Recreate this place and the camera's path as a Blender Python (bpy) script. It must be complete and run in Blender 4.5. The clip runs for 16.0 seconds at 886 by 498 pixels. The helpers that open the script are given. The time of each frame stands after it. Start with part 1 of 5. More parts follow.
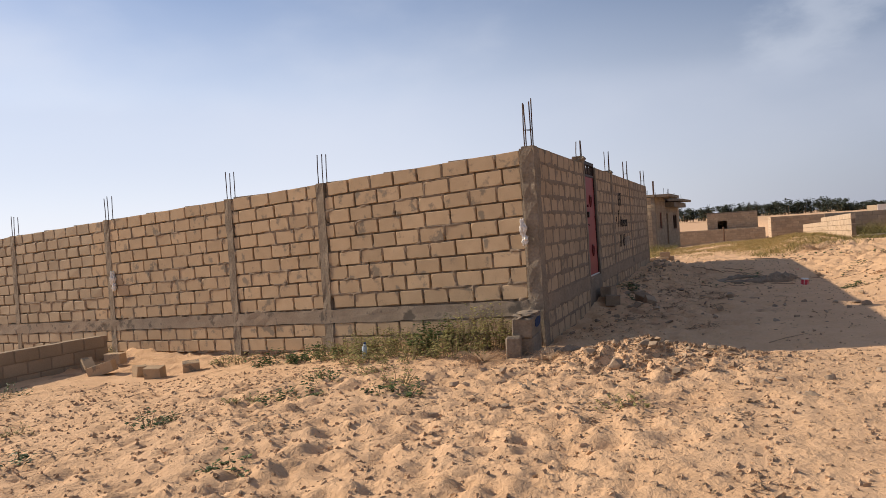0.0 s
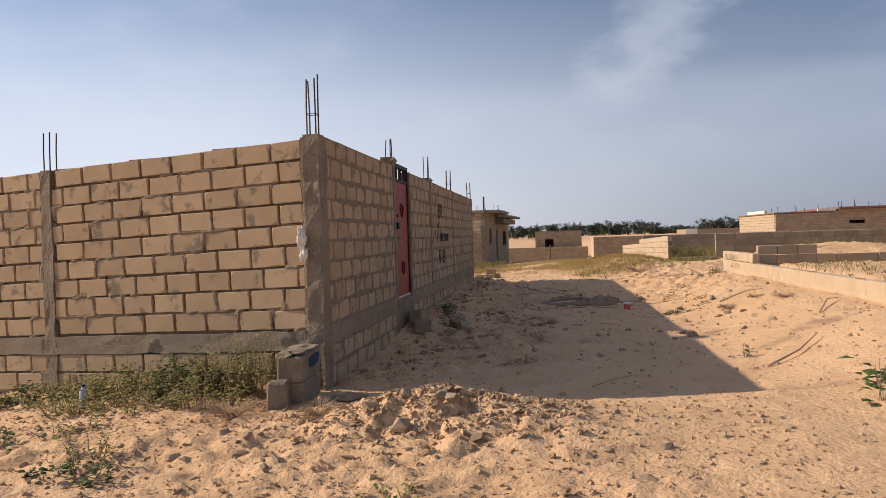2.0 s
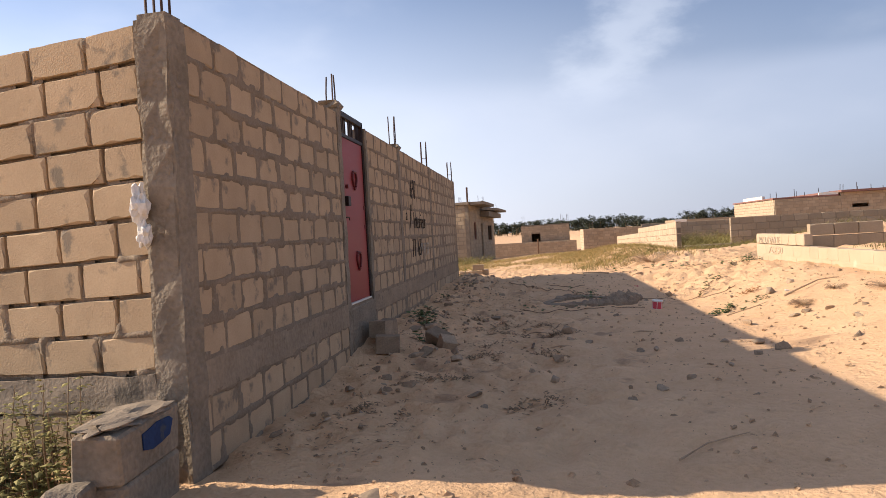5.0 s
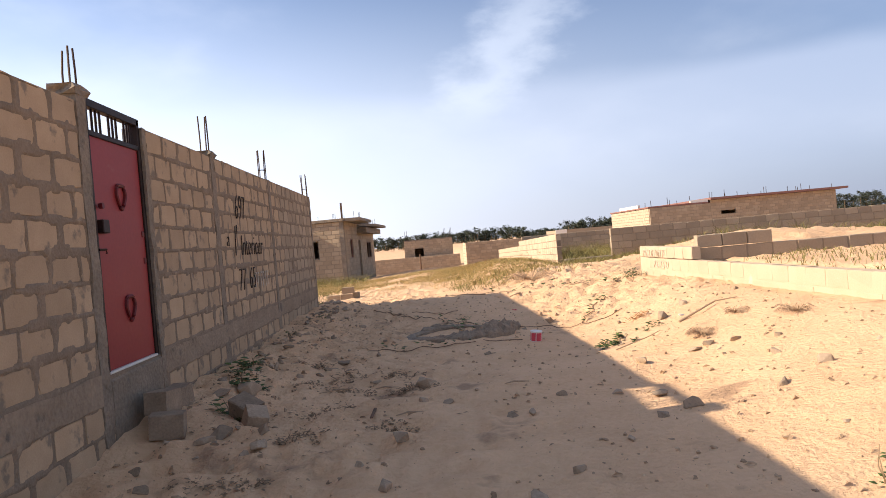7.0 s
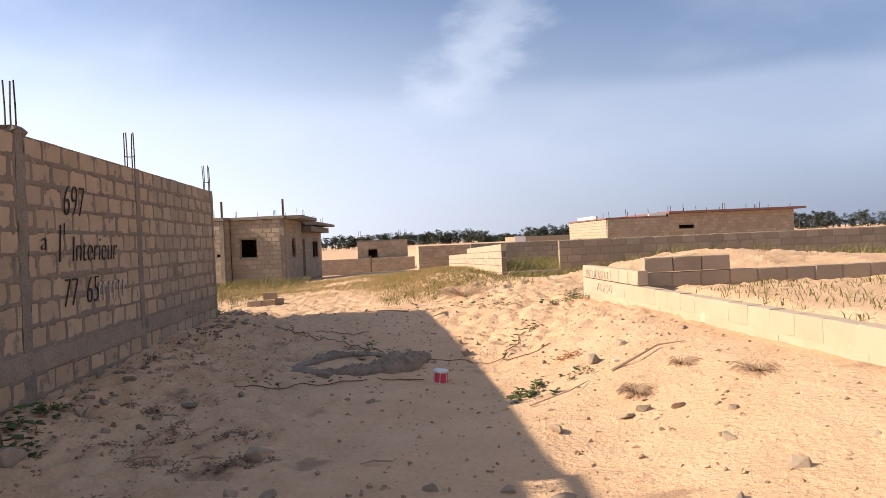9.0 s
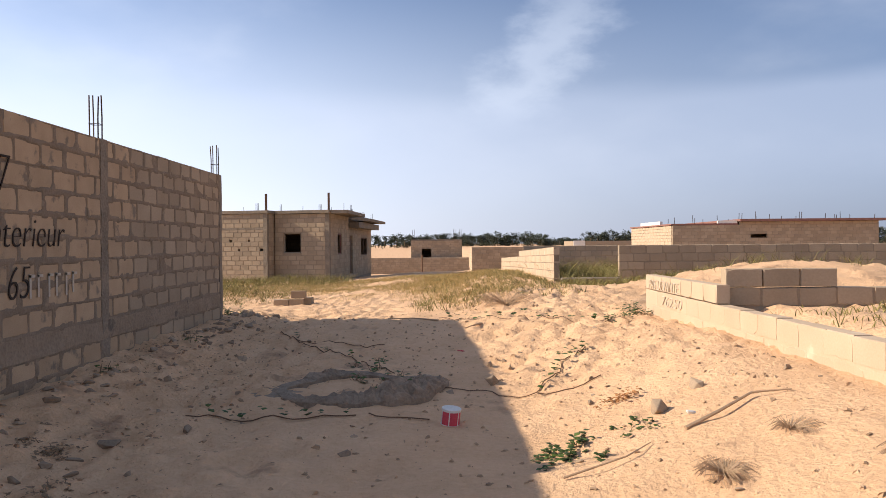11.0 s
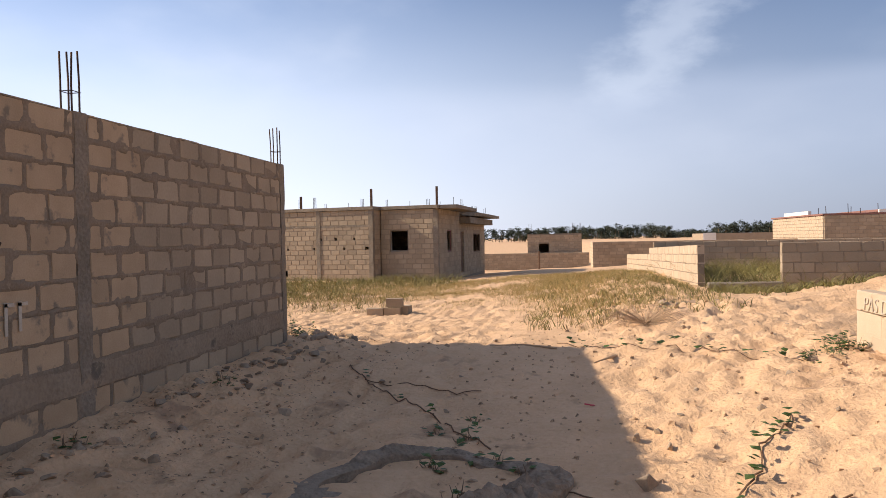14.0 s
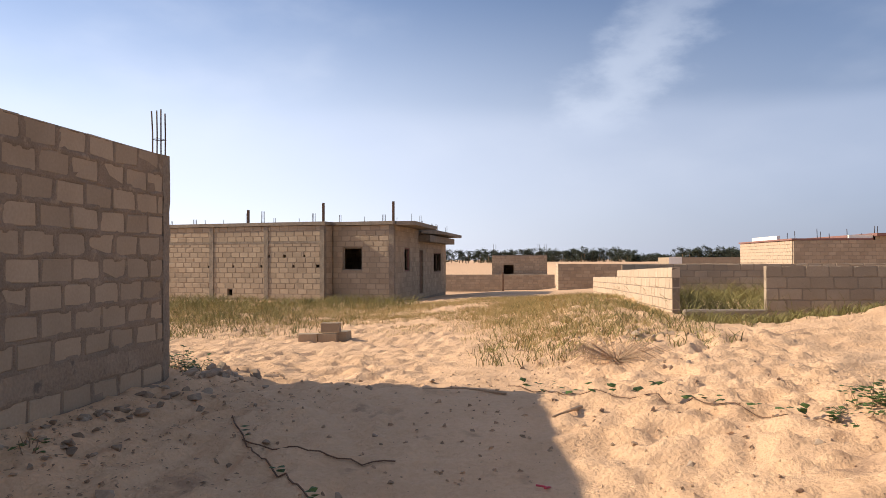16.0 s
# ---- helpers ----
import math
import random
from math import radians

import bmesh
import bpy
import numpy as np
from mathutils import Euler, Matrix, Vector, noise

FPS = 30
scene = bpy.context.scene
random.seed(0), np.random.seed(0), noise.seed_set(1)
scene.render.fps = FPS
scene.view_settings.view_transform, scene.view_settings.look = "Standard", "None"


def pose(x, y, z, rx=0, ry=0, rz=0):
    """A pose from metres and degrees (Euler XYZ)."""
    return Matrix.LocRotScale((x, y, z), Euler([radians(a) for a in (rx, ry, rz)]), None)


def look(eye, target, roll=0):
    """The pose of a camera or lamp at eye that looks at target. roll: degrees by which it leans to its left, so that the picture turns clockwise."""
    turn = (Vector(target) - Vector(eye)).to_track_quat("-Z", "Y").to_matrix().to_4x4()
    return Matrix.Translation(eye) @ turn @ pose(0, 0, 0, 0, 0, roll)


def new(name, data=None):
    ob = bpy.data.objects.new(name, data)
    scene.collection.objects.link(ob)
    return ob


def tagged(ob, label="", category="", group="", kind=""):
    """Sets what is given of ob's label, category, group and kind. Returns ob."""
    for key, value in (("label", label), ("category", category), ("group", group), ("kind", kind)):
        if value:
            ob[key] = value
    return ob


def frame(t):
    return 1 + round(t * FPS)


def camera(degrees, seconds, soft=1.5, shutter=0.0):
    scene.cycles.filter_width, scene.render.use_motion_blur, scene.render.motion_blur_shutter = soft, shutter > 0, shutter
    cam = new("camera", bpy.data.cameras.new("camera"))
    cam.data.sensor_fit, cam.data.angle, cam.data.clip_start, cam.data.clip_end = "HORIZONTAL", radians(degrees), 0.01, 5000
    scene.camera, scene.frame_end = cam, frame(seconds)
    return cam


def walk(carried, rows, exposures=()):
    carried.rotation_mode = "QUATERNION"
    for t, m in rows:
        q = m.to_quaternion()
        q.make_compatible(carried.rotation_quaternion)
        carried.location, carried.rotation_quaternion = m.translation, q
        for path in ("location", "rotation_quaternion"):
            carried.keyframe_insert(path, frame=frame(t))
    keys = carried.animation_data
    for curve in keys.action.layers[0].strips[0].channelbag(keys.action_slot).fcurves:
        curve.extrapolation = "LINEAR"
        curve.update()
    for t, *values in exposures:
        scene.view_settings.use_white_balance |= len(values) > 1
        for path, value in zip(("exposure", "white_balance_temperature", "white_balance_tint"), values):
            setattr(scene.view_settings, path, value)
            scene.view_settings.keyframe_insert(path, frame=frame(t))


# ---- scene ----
cam = camera(61.0, 16.0, 0.75)
METRES, EYE, TILT, LEAN, TURN = 16.3, 1.5, 1.4, 0.0, 20.7
ROWS = [
    (0.0, 0.0, 0.0, 0.0, -0.17, -2.55, 3.74),
    (0.5, 0.0154, 0.0248, 0.0011, -5.78, -1.8, 3.22),
    (1.0, 0.0274, 0.0543, 0.0005, -9.16, -1.26, 2.6),
    (1.5, 0.0419, 0.0846, -0.0032, -11.03, -1.47, 2.02),
    (2.0, 0.0488, 0.1192, -0.0042, -12.41, -2.25, 1.41),
    (2.5, 0.0548, 0.1527, -0.0077, -13.68, -3.23, 0.99),
    (3.0, 0.0649, 0.1883, -0.0126, -14.74, -3.74, 0.91),
    (5.5, 0.1152, 0.3475, -0.0237, -13.87, -2.1, 3.46),
    (6.0, 0.1303, 0.3768, -0.0238, -16.72, -2.08, 3.99),
    (6.5, 0.1537, 0.3978, -0.0226, -19.88, -1.95, 4.44),
    (7.0, 0.1728, 0.423, -0.0203, -22.31, -1.8, 4.49),
    (7.5, 0.1915, 0.4443, -0.0148, -24.19, -1.9, 3.91),
    (8.0, 0.2138, 0.4656, -0.0147, -25.45, -1.85, 2.86),
    (10.5, 0.3079, 0.5827, -0.0192, -22.74, -1.9, -0.55),
    (11.0, 0.3233, 0.6098, -0.0214, -20.54, -1.7, 0.01),
    (11.5, 0.3388, 0.6371, -0.0201, -18.04, -0.94, 0.48),
    (12.0, 0.3512, 0.6624, -0.0185, -15.71, -0.11, 0.67),
    (12.5, 0.3556, 0.6923, -0.0183, -13.84, 0.2, 0.7),
    (13.0, 0.3687, 0.7176, -0.019, -12.8, -0.29, 0.68),
    (13.5, 0.3771, 0.7411, -0.017, -12.2, -1.25, 0.68),
    (14.0, 0.3824, 0.7689, -0.0175, -11.62, -2.12, 0.83),
    (14.5, 0.393, 0.7954, -0.0196, -11.45, -2.42, 0.91),
    (15.0, 0.4012, 0.8217, -0.0224, -12.08, -2.02, 0.68),
    (15.5, 0.416, 0.8505, -0.0235, -13.23, -1.22, 0.16),
    (16.0, 0.4321, 0.8785, -0.0242, -14.09, -0.57, -0.17),
]
# small corrections to the path, across the lane
SIDEWAYS = {5.5: -0.07, 6.0: -0.09, 6.5: -0.09, 7.0: -0.09, 7.5: -0.08, 8.0: -0.06}
walk(cam, [(t, pose(SIDEWAYS.get(t, 0.0), 0, 0) @ pose(0, 0, EYE, TILT, LEAN, TURN) @ pose(METRES * x, METRES * y, METRES * z, 90 + pitch, roll, yaw)) for t, x, y, z, yaw, pitch, roll in ROWS],
     [(0.0, -0.06, 6800, 11), (1.5, -0.06, 6800, 11), (3.0, 0.05, 7000, 12), (5.5, 0.56, 6750, 11.5), (6.5, 0.70, 6750, 11.5), (7.5, 0.62, 6700, 11.5), (11.0, 0.37, 6550, 11), (16.0, 0.29, 6600, 11)])

# ---------- light ----------
SUN_AZ = 0.03          # slope of the shadows across the lane
SUN_TO = Vector((-4.17, 4.17 * SUN_AZ, 2.55)).normalized()
SUN_EL = math.asin(SUN_TO.z)
sun_data = bpy.data.lights.new("sun", "SUN")
sun_data.energy, sun_data.angle, sun_data.color = 5.0, radians(0.6), (1.0, 0.86, 0.68)
sun = new("sun", sun_data)
sun.matrix_world = look(SUN_TO * 60, (0, 0, 0))

world = bpy.data.worlds.new("sky")
scene.world = world
world.use_nodes = True
wn, wl = world.node_tree.nodes, world.node_tree.links
wn.clear()


def wnode(kind, **inputs):
    n = wn.new(kind)
    for k, v in inputs.items():
        n.inputs[int(k[1:])].default_value = v
    return n


w_out, w_bg = wnode("ShaderNodeOutputWorld"), wnode("ShaderNodeBackground", i1=0.092)
w_sky = wnode("ShaderNodeTexSky")
w_sky.sky_type, w_sky.sun_disc = "NISHITA", False
w_sky.sun_elevation, w_sky.sun_rotation = SUN_EL, radians(-90 + math.degrees(SUN_AZ))
w_sky.air_density, w_sky.dust_density, w_sky.ozone_density = 1.0, 0.7, 3.0
w_co = wnode("ShaderNodeTexCoord")
w_xyz = wnode("ShaderNodeSeparateXYZ")
wl.new(w_co.outputs["Generated"], w_xyz.inputs[0])


def wmath(op, a, b=None, c=None):
    n = wn.new("ShaderNodeMath")
    n.operation = op
    for i, q in enumerate((a, b, c)):
        if q is None:
            continue
        if isinstance(q, (int, float)):
            n.inputs[i].default_value = q
        else:
            wl.new(q, n.inputs[i])
    return n.outputs[0]


def wmix(factor, a, b):
    n = wn.new("ShaderNodeMix")
    n.data_type = "RGBA"
    for i, q in ((0, factor), (6, a), (7, b)):
        if isinstance(q, (tuple, float, int)):
            n.inputs[i].default_value = q
        else:
            wl.new(q, n.inputs[i])
    return n.outputs[2]


def wramp(value, lo, hi):
    n = wn.new("ShaderNodeMapRange")
    n.interpolation_type = "SMOOTHSTEP"
    wl.new(value, n.inputs[0])
    n.inputs[1].default_value, n.inputs[2].default_value = lo, hi
    return n.outputs[0]


# haze: milky low down, whiter towards the sun's side
w_low = wramp(w_xyz.outputs["Z"], 0.42, 0.0)
w_side = wramp(w_xyz.outputs["X"], 0.75, -0.45)
w_haze = wmix(w_side, (2.35, 2.9, 4.4, 1), (8.3, 8.9, 10.4, 1))
w_dim = wnode("ShaderNodeVectorMath")
w_dim.operation = "MULTIPLY"
w_dim.inputs[1].default_value = (0.88, 0.90, 1.0)
wl.new(w_sky.outputs[0], w_dim.inputs[0])
# the unseen upper sky is made warmer and brighter to fill the shade
w_warm_top = wnode("ShaderNodeVectorMath")
w_warm_top.operation = "MULTIPLY"
w_warm_top.inputs[1].default_value = (1.62, 1.33, 1.08)
wl.new(w_dim.outputs[0], w_warm_top.inputs[0])
w_upper = wmix(wramp(w_xyz.outputs["Z"], 0.36, 0.75), w_dim.outputs[0], w_warm_top.outputs[0])
w_base = wmix(wmath("MULTIPLY", w_low, 0.80), w_upper, w_haze)
# thin cloud in long soft streaks
w_map = wnode("ShaderNodeMapping")
w_map.inputs[1].default_value = (0.35, 0.2, 0.0)
w_map.inputs[2].default_value = (0.25, 0.55, 0.2)
w_map.inputs[3].default_value = (1.5, 1.2, 3.2)
w_noise = wnode("ShaderNodeTexNoise", i2=1.5, i3=7.0, i4=0.5)
wl.new(w_co.outputs["Generated"], w_map.inputs[0])
wl.new(w_map.outputs[0], w_noise.inputs[0])
w_cloud = wmath("MULTIPLY", wramp(w_noise.outputs[0], 0.42, 0.72), wramp(w_xyz.outputs["Z"], 0.0, 0.14))
w_all = wmix(wmath("MULTIPLY", w_cloud, 0.40), w_base, (7.4, 7.9, 9.0, 1))
# the upper edge of a milky cloud bank, and one feathered plume that rises from it
w_wave = wmath("MULTIPLY_ADD", w_noise.outputs[0], 0.10, w_xyz.outputs["Z"])
w_bank = wmath("MULTIPLY", wramp(w_wave, 0.252, 0.218), wramp(w_xyz.outputs["Z"], 0.02, 0.12))
w_all = wmix(wmath("MULTIPLY", w_bank, 0.36), w_all, (5.6, 6.4, 8.2, 1))
w_feather = wnode("ShaderNodeTexNoise", i2=9.0, i3=6.0, i4=0.6)
wl.new(w_map.outputs[0], w_feather.inputs[0])
w_off = wmath("SUBTRACT", w_xyz.outputs["X"], wmath("MULTIPLY_ADD", w_xyz.outputs["Z"], 0.62, -0.020))
w_off = wmath("ABSOLUTE", wmath("ADD", w_off, wmath("MULTIPLY_ADD", w_feather.outputs[0], 0.14, -0.07)))
w_plume = wmath("MULTIPLY", wramp(w_off, 0.085, 0.0), wmath("MULTIPLY", wramp(w_xyz.outputs["Z"], 0.13, 0.2), wramp(w_xyz.outputs["Z"], 0.40, 0.25)))
w_plume = wmath("MULTIPLY", w_plume, wramp(w_xyz.outputs["Y"], 0.3, 0.8))
w_all = wmix(wmath("MULTIPLY", w_plume, 0.45), w_all, (7.0, 7.8, 9.3, 1))
# the sky is brighter towards the sun
w_near = wnode("ShaderNodeVectorMath")
w_near.operation = "SCALE"
wl.new(w_all, w_near.inputs[0])
wl.new(wmath("MULTIPLY_ADD", wramp(w_xyz.outputs["X"], 0.25, -0.55), 0.24, 0.97), w_near.inputs[3])
wl.new(w_near.outputs[0], w_bg.inputs[0])
wl.new(w_bg.outputs[0], w_out.inputs[0])


# ---------- materials ----------
def material(name, low, high, rough=0.9, scale=3.0, fine=60.0, bump=0.3, depth=0.01, metal=0.0, vary=0.0,
             spots=None, spot_scale=4.0, spot_at=0.62, island=False, grain=4.0):
    """Two colours mixed by coarse and fine noise, a bump from the fine one, optional stains and a change from piece to piece."""
    m = bpy.data.materials.new(name)
    m.use_nodes = True
    n, l = m.node_tree.nodes, m.node_tree.links
    b = n["Principled BSDF"]
    b.inputs["Roughness"].default_value, b.inputs["Metallic"].default_value = rough, metal
    b.inputs["Specular IOR Level"].default_value = 0.25
    geo = n.new("ShaderNodeNewGeometry")
    big, small = n.new("ShaderNodeTexNoise"), n.new("ShaderNodeTexNoise")
    big.inputs["Scale"].default_value, big.inputs["Detail"].default_value = scale, 5.0
    small.inputs["Scale"].default_value, small.inputs["Detail"].default_value = fine, grain
    small.inputs["Roughness"].default_value = 0.5 + 0.02 * (grain - 4.0)
    l.new(geo.outputs["Position"], big.inputs[0]), l.new(geo.outputs["Position"], small.inputs[0])
    add = n.new("ShaderNodeMath")
    add.operation = "MULTIPLY_ADD"
    add.inputs[1].default_value, add.inputs[2].default_value = 0.55, 0.0
    l.new(big.outputs[0], add.inputs[0])
    add2 = n.new("ShaderNodeMath")
    add2.operation = "MULTIPLY_ADD"
    add2.inputs[1].default_value = 0.45
    l.new(small.outputs[0], add2.inputs[0]), l.new(add.outputs[0], add2.inputs[2])
    ramp = n.new("ShaderNodeValToRGB")
    ramp.color_ramp.elements[0].position, ramp.color_ramp.elements[1].position = 0.3, 0.7
    ramp.color_ramp.elements[0].color, ramp.color_ramp.elements[1].color = (*low, 1), (*high, 1)
    l.new(add2.outputs[0], ramp.inputs[0])
    colour = ramp.outputs[0]
    if spots:
        sp, sr, mx = n.new("ShaderNodeTexNoise"), n.new("ShaderNodeValToRGB"), n.new("ShaderNodeMix")
        sp.inputs["Scale"].default_value, sp.inputs["Detail"].default_value = spot_scale, 6.0
        sp.inputs["Roughness"].default_value = 0.6
        l.new(geo.outputs["Position"], sp.inputs[0])
        sr.color_ramp.elements[0].position, sr.color_ramp.elements[1].position = spot_at, spot_at + 0.07
        mx.data_type = "RGBA"
        mx.inputs[7].default_value = (*spots, 1)
        l.new(sp.outputs[0], sr.inputs[0]), l.new(sr.outputs[0], mx.inputs[0]), l.new(colour, mx.inputs[6])
        colour = mx.outputs[2]
    if vary:
        hsv, rng = n.new("ShaderNodeHueSaturation"), n.new("ShaderNodeMapRange")
        rng.inputs[3].default_value, rng.inputs[4].default_value = 1 - vary, 1 + vary
        if island:
            l.new(geo.outputs["Random Per Island"], rng.inputs[0])
        else:
            info = n.new("ShaderNodeObjectInfo")
            l.new(info.outputs["Random"], rng.inputs[0])
        l.new(rng.outputs[0], hsv.inputs["Value"]), l.new(colour, hsv.inputs["Color"])
        colour = hsv.outputs[0]
    l.new(colour, b.inputs["Base Color"])
    if bump:
        bp = n.new("ShaderNodeBump")
        bp.inputs["Strength"].default_value, bp.inputs["Distance"].default_value = bump, depth
        l.new(add2.outputs[0], bp.inputs["Height"]), l.new(bp.outputs[0], b.inputs["Normal"])
    return m


SAND = material("sand", (0.58, 0.364, 0.211), (0.755, 0.503, 0.310), 0.95, 1.3, 22, 1.0, 0.07,
                spots=(0.43, 0.275, 0.17), spot_scale=1.1, spot_at=0.60, grain=9.0)
BLOCK = material("cement_block", (0.385, 0.278, 0.178), (0.49, 0.362, 0.238), 0.93, 5, 90, 0.6, 0.010, vary=0.10,
                 spots=(0.235, 0.190, 0.142), spot_scale=4.5, spot_at=0.575)
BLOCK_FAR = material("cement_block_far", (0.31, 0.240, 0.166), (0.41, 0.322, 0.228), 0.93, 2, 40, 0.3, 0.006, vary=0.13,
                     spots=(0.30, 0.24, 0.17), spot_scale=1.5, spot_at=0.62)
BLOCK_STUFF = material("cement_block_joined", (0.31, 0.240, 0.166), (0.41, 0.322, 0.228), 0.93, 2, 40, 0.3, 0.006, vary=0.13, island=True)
MORTAR = material("mortar", (0.185, 0.142, 0.102), (0.30, 0.232, 0.168), 0.95, 4, 60, 1.0, 0.018,
                  spots=(0.33, 0.26, 0.185), spot_scale=7, spot_at=0.60)
MORTAR_FAR = material("mortar_far", (0.245, 0.190, 0.135), (0.335, 0.262, 0.188), 0.95, 3, 40, 0.5, 0.008)
CONCRETE = material("rough_concrete", (0.165, 0.135, 0.103), (0.31, 0.255, 0.195), 0.95, 4, 32, 1.0, 0.03,
                    spots=(0.145, 0.128, 0.108), spot_scale=5, spot_at=0.64)
DUSTY = material("dusty_concrete", (0.215, 0.165, 0.118), (0.37, 0.287, 0.206), 0.95, 3, 30, 1.0, 0.03,
                 spots=(0.155, 0.128, 0.100), spot_scale=4.5, spot_at=0.60)
GREY_CONCRETE = material("grey_concrete", (0.21, 0.165, 0.125), (0.33, 0.27, 0.21), 0.95, 4, 45, 0.9, 0.015,
                         spots=(0.13, 0.11, 0.09), spot_scale=4, spot_at=0.56)
# pale blocks; on sun-facing sides of far buildings the sunlight is in this colour
PALE_SUNLIT = material("pale_sunlit_block", (0.455, 0.345, 0.24), (0.54, 0.42, 0.305), 0.93, 2.5, 60, 0.4, 0.006, vary=0.05,
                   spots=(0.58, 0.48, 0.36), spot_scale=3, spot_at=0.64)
RED = material("red_paint", (0.23, 0.022, 0.025), (0.29, 0.034, 0.034), 0.5, 2, 30, 0.1, 0.003,
               spots=(0.28, 0.05, 0.045), spot_scale=6, spot_at=0.66)
DARK_RED = material("dark_red_paint", (0.09, 0.010, 0.012), (0.14, 0.018, 0.02), 0.5, 5, 40, 0.1, 0.002)
BLACK_METAL = material("black_metal", (0.02, 0.014, 0.013), (0.045, 0.028, 0.024), 0.55, 6, 60, 0.2, 0.002, metal=0.6)
REBAR = material("rebar_steel", (0.05, 0.035, 0.03), (0.12, 0.075, 0.055), 0.75, 8, 80, 0.3, 0.002, metal=0.5)
STONE = material("rubble_stone", (0.23, 0.172, 0.122), (0.42, 0.32, 0.228), 0.95, 8, 60, 0.7, 0.01, vary=0.22)
PEBBLE = material("pebble", (0.29, 0.198, 0.127), (0.56, 0.39, 0.25), 0.95, 8, 60, 0.4, 0.01, vary=0.3, island=True)
CEMENT = material("set_cement", (0.17, 0.132, 0.098), (0.40, 0.315, 0.235), 0.95, 9, 34, 1.0, 0.05, grain=8.0)
LEAF = material("green_leaf", (0.028, 0.052, 0.012), (0.085, 0.125, 0.03), 0.55, 6, 40, 0.1, 0.002, vary=0.35, island=True)
WEED = material("weed_leaf", (0.15, 0.145, 0.045), (0.34, 0.29, 0.11), 0.7, 4, 30, 0.1, 0.002, vary=0.35, island=True)
DRY = material("dry_grass", (0.30, 0.225, 0.085), (0.48, 0.365, 0.165), 0.8, 0.7, 30, 0.1, 0.002, vary=0.3, island=True)
# olive darkened to put the walled plot's shade into its weeds
GREENGRASS = material("green_grass", (0.13, 0.125, 0.04), (0.30, 0.25, 0.095), 0.8, 0.8, 30, 0.1, 0.002, vary=0.35, island=True)
# leaf colour greyed to put the haze of distance into the tree line
TREE = material("far_tree_leaf", (0.04, 0.05, 0.035), (0.08, 0.092, 0.06), 0.7, 0.4, 4, 0.1, 0.01, vary=0.35, island=True)
TWIG = material("dry_twig", (0.17, 0.115, 0.07), (0.30, 0.215, 0.135), 0.9, 9, 60, 0.4, 0.003)
VINE = material("vine_stem", (0.12, 0.07, 0.045), (0.2, 0.12, 0.07), 0.8, 9, 60, 0.2, 0.003)
WHITE = material("white_plastic", (0.62, 0.60, 0.56), (0.8, 0.78, 0.74), 0.5, 10, 60, 0.3, 0.004)
BLUE = material("blue_paint", (0.008, 0.022, 0.075), (0.014, 0.045, 0.14), 0.7, 6, 50, 0.3, 0.004, spots=(0.05, 0.06, 0.08), spot_scale=9, spot_at=0.6)
BLACK_PAINT = material("black_paint", (0.02, 0.016, 0.014), (0.06, 0.045, 0.035), 0.8, 20, 90, 0.1, 0.002)
WHITE_PAINT = material("white_paint", (0.44, 0.37, 0.29), (0.58, 0.52, 0.44), 0.8, 20, 90, 0.1, 0.002)
WASH = material("whitewash", (0.68, 0.64, 0.57), (0.8, 0.77, 0.71), 0.8, 3, 40, 0.2, 0.004)
ROOF_RED = material("red_roof_edge", (0.20, 0.10, 0.085), (0.30, 0.16, 0.13), 0.9, 3, 40, 0.4, 0.01)
CAN_RED = material("tin_red", (0.55, 0.06, 0.09), (0.66, 0.10, 0.13), 0.45, 10, 50, 0.1, 0.002)
DEAD = material("dead_stalk", (0.32, 0.22, 0.14), (0.48, 0.35, 0.235), 0.9, 9, 60, 0.3, 0.003)
WOOD = material("old_timber", (0.10, 0.06, 0.04), (0.2, 0.125, 0.08), 0.85, 6, 60, 0.5, 0.005)
# floor colour with the gloom of the rooms put into it
DARKNESS = material("dark_interior", (0.09, 0.075, 0.06), (0.13, 0.11, 0.085), 0.95, 3, 30, 0.3, 0.01)


# ---------- ground shape ----------
def vnoise(x, y, seed=0):
    x, y = np.asarray(x, float), np.asarray(y, float)
    xi, yi = np.floor(x), np.floor(y)
    u, v = x - xi, y - yi
    u, v = u * u * (3 - 2 * u), v * v * (3 - 2 * v)

    def h(a, b):
        q = np.sin(a * 127.1 + b * 311.7 + seed * 74.7) * 43758.5453
        return q - np.floor(q)
    return (h(xi, yi) * (1 - u) + h(xi + 1, yi) * u) * (1 - v) + (h(xi, yi + 1) * (1 - u) + h(xi + 1, yi + 1) * u) * v


def step(a, b, x):
    q = np.clip((np.asarray(x, float) - a) / (b - a), 0, 1)
    return q * q * (3 - 2 * q)


def bell(x, y, cx, cy, rx, ry):
    return np.exp(-((x - cx) / rx) ** 2 - ((y - cy) / ry) ** 2)


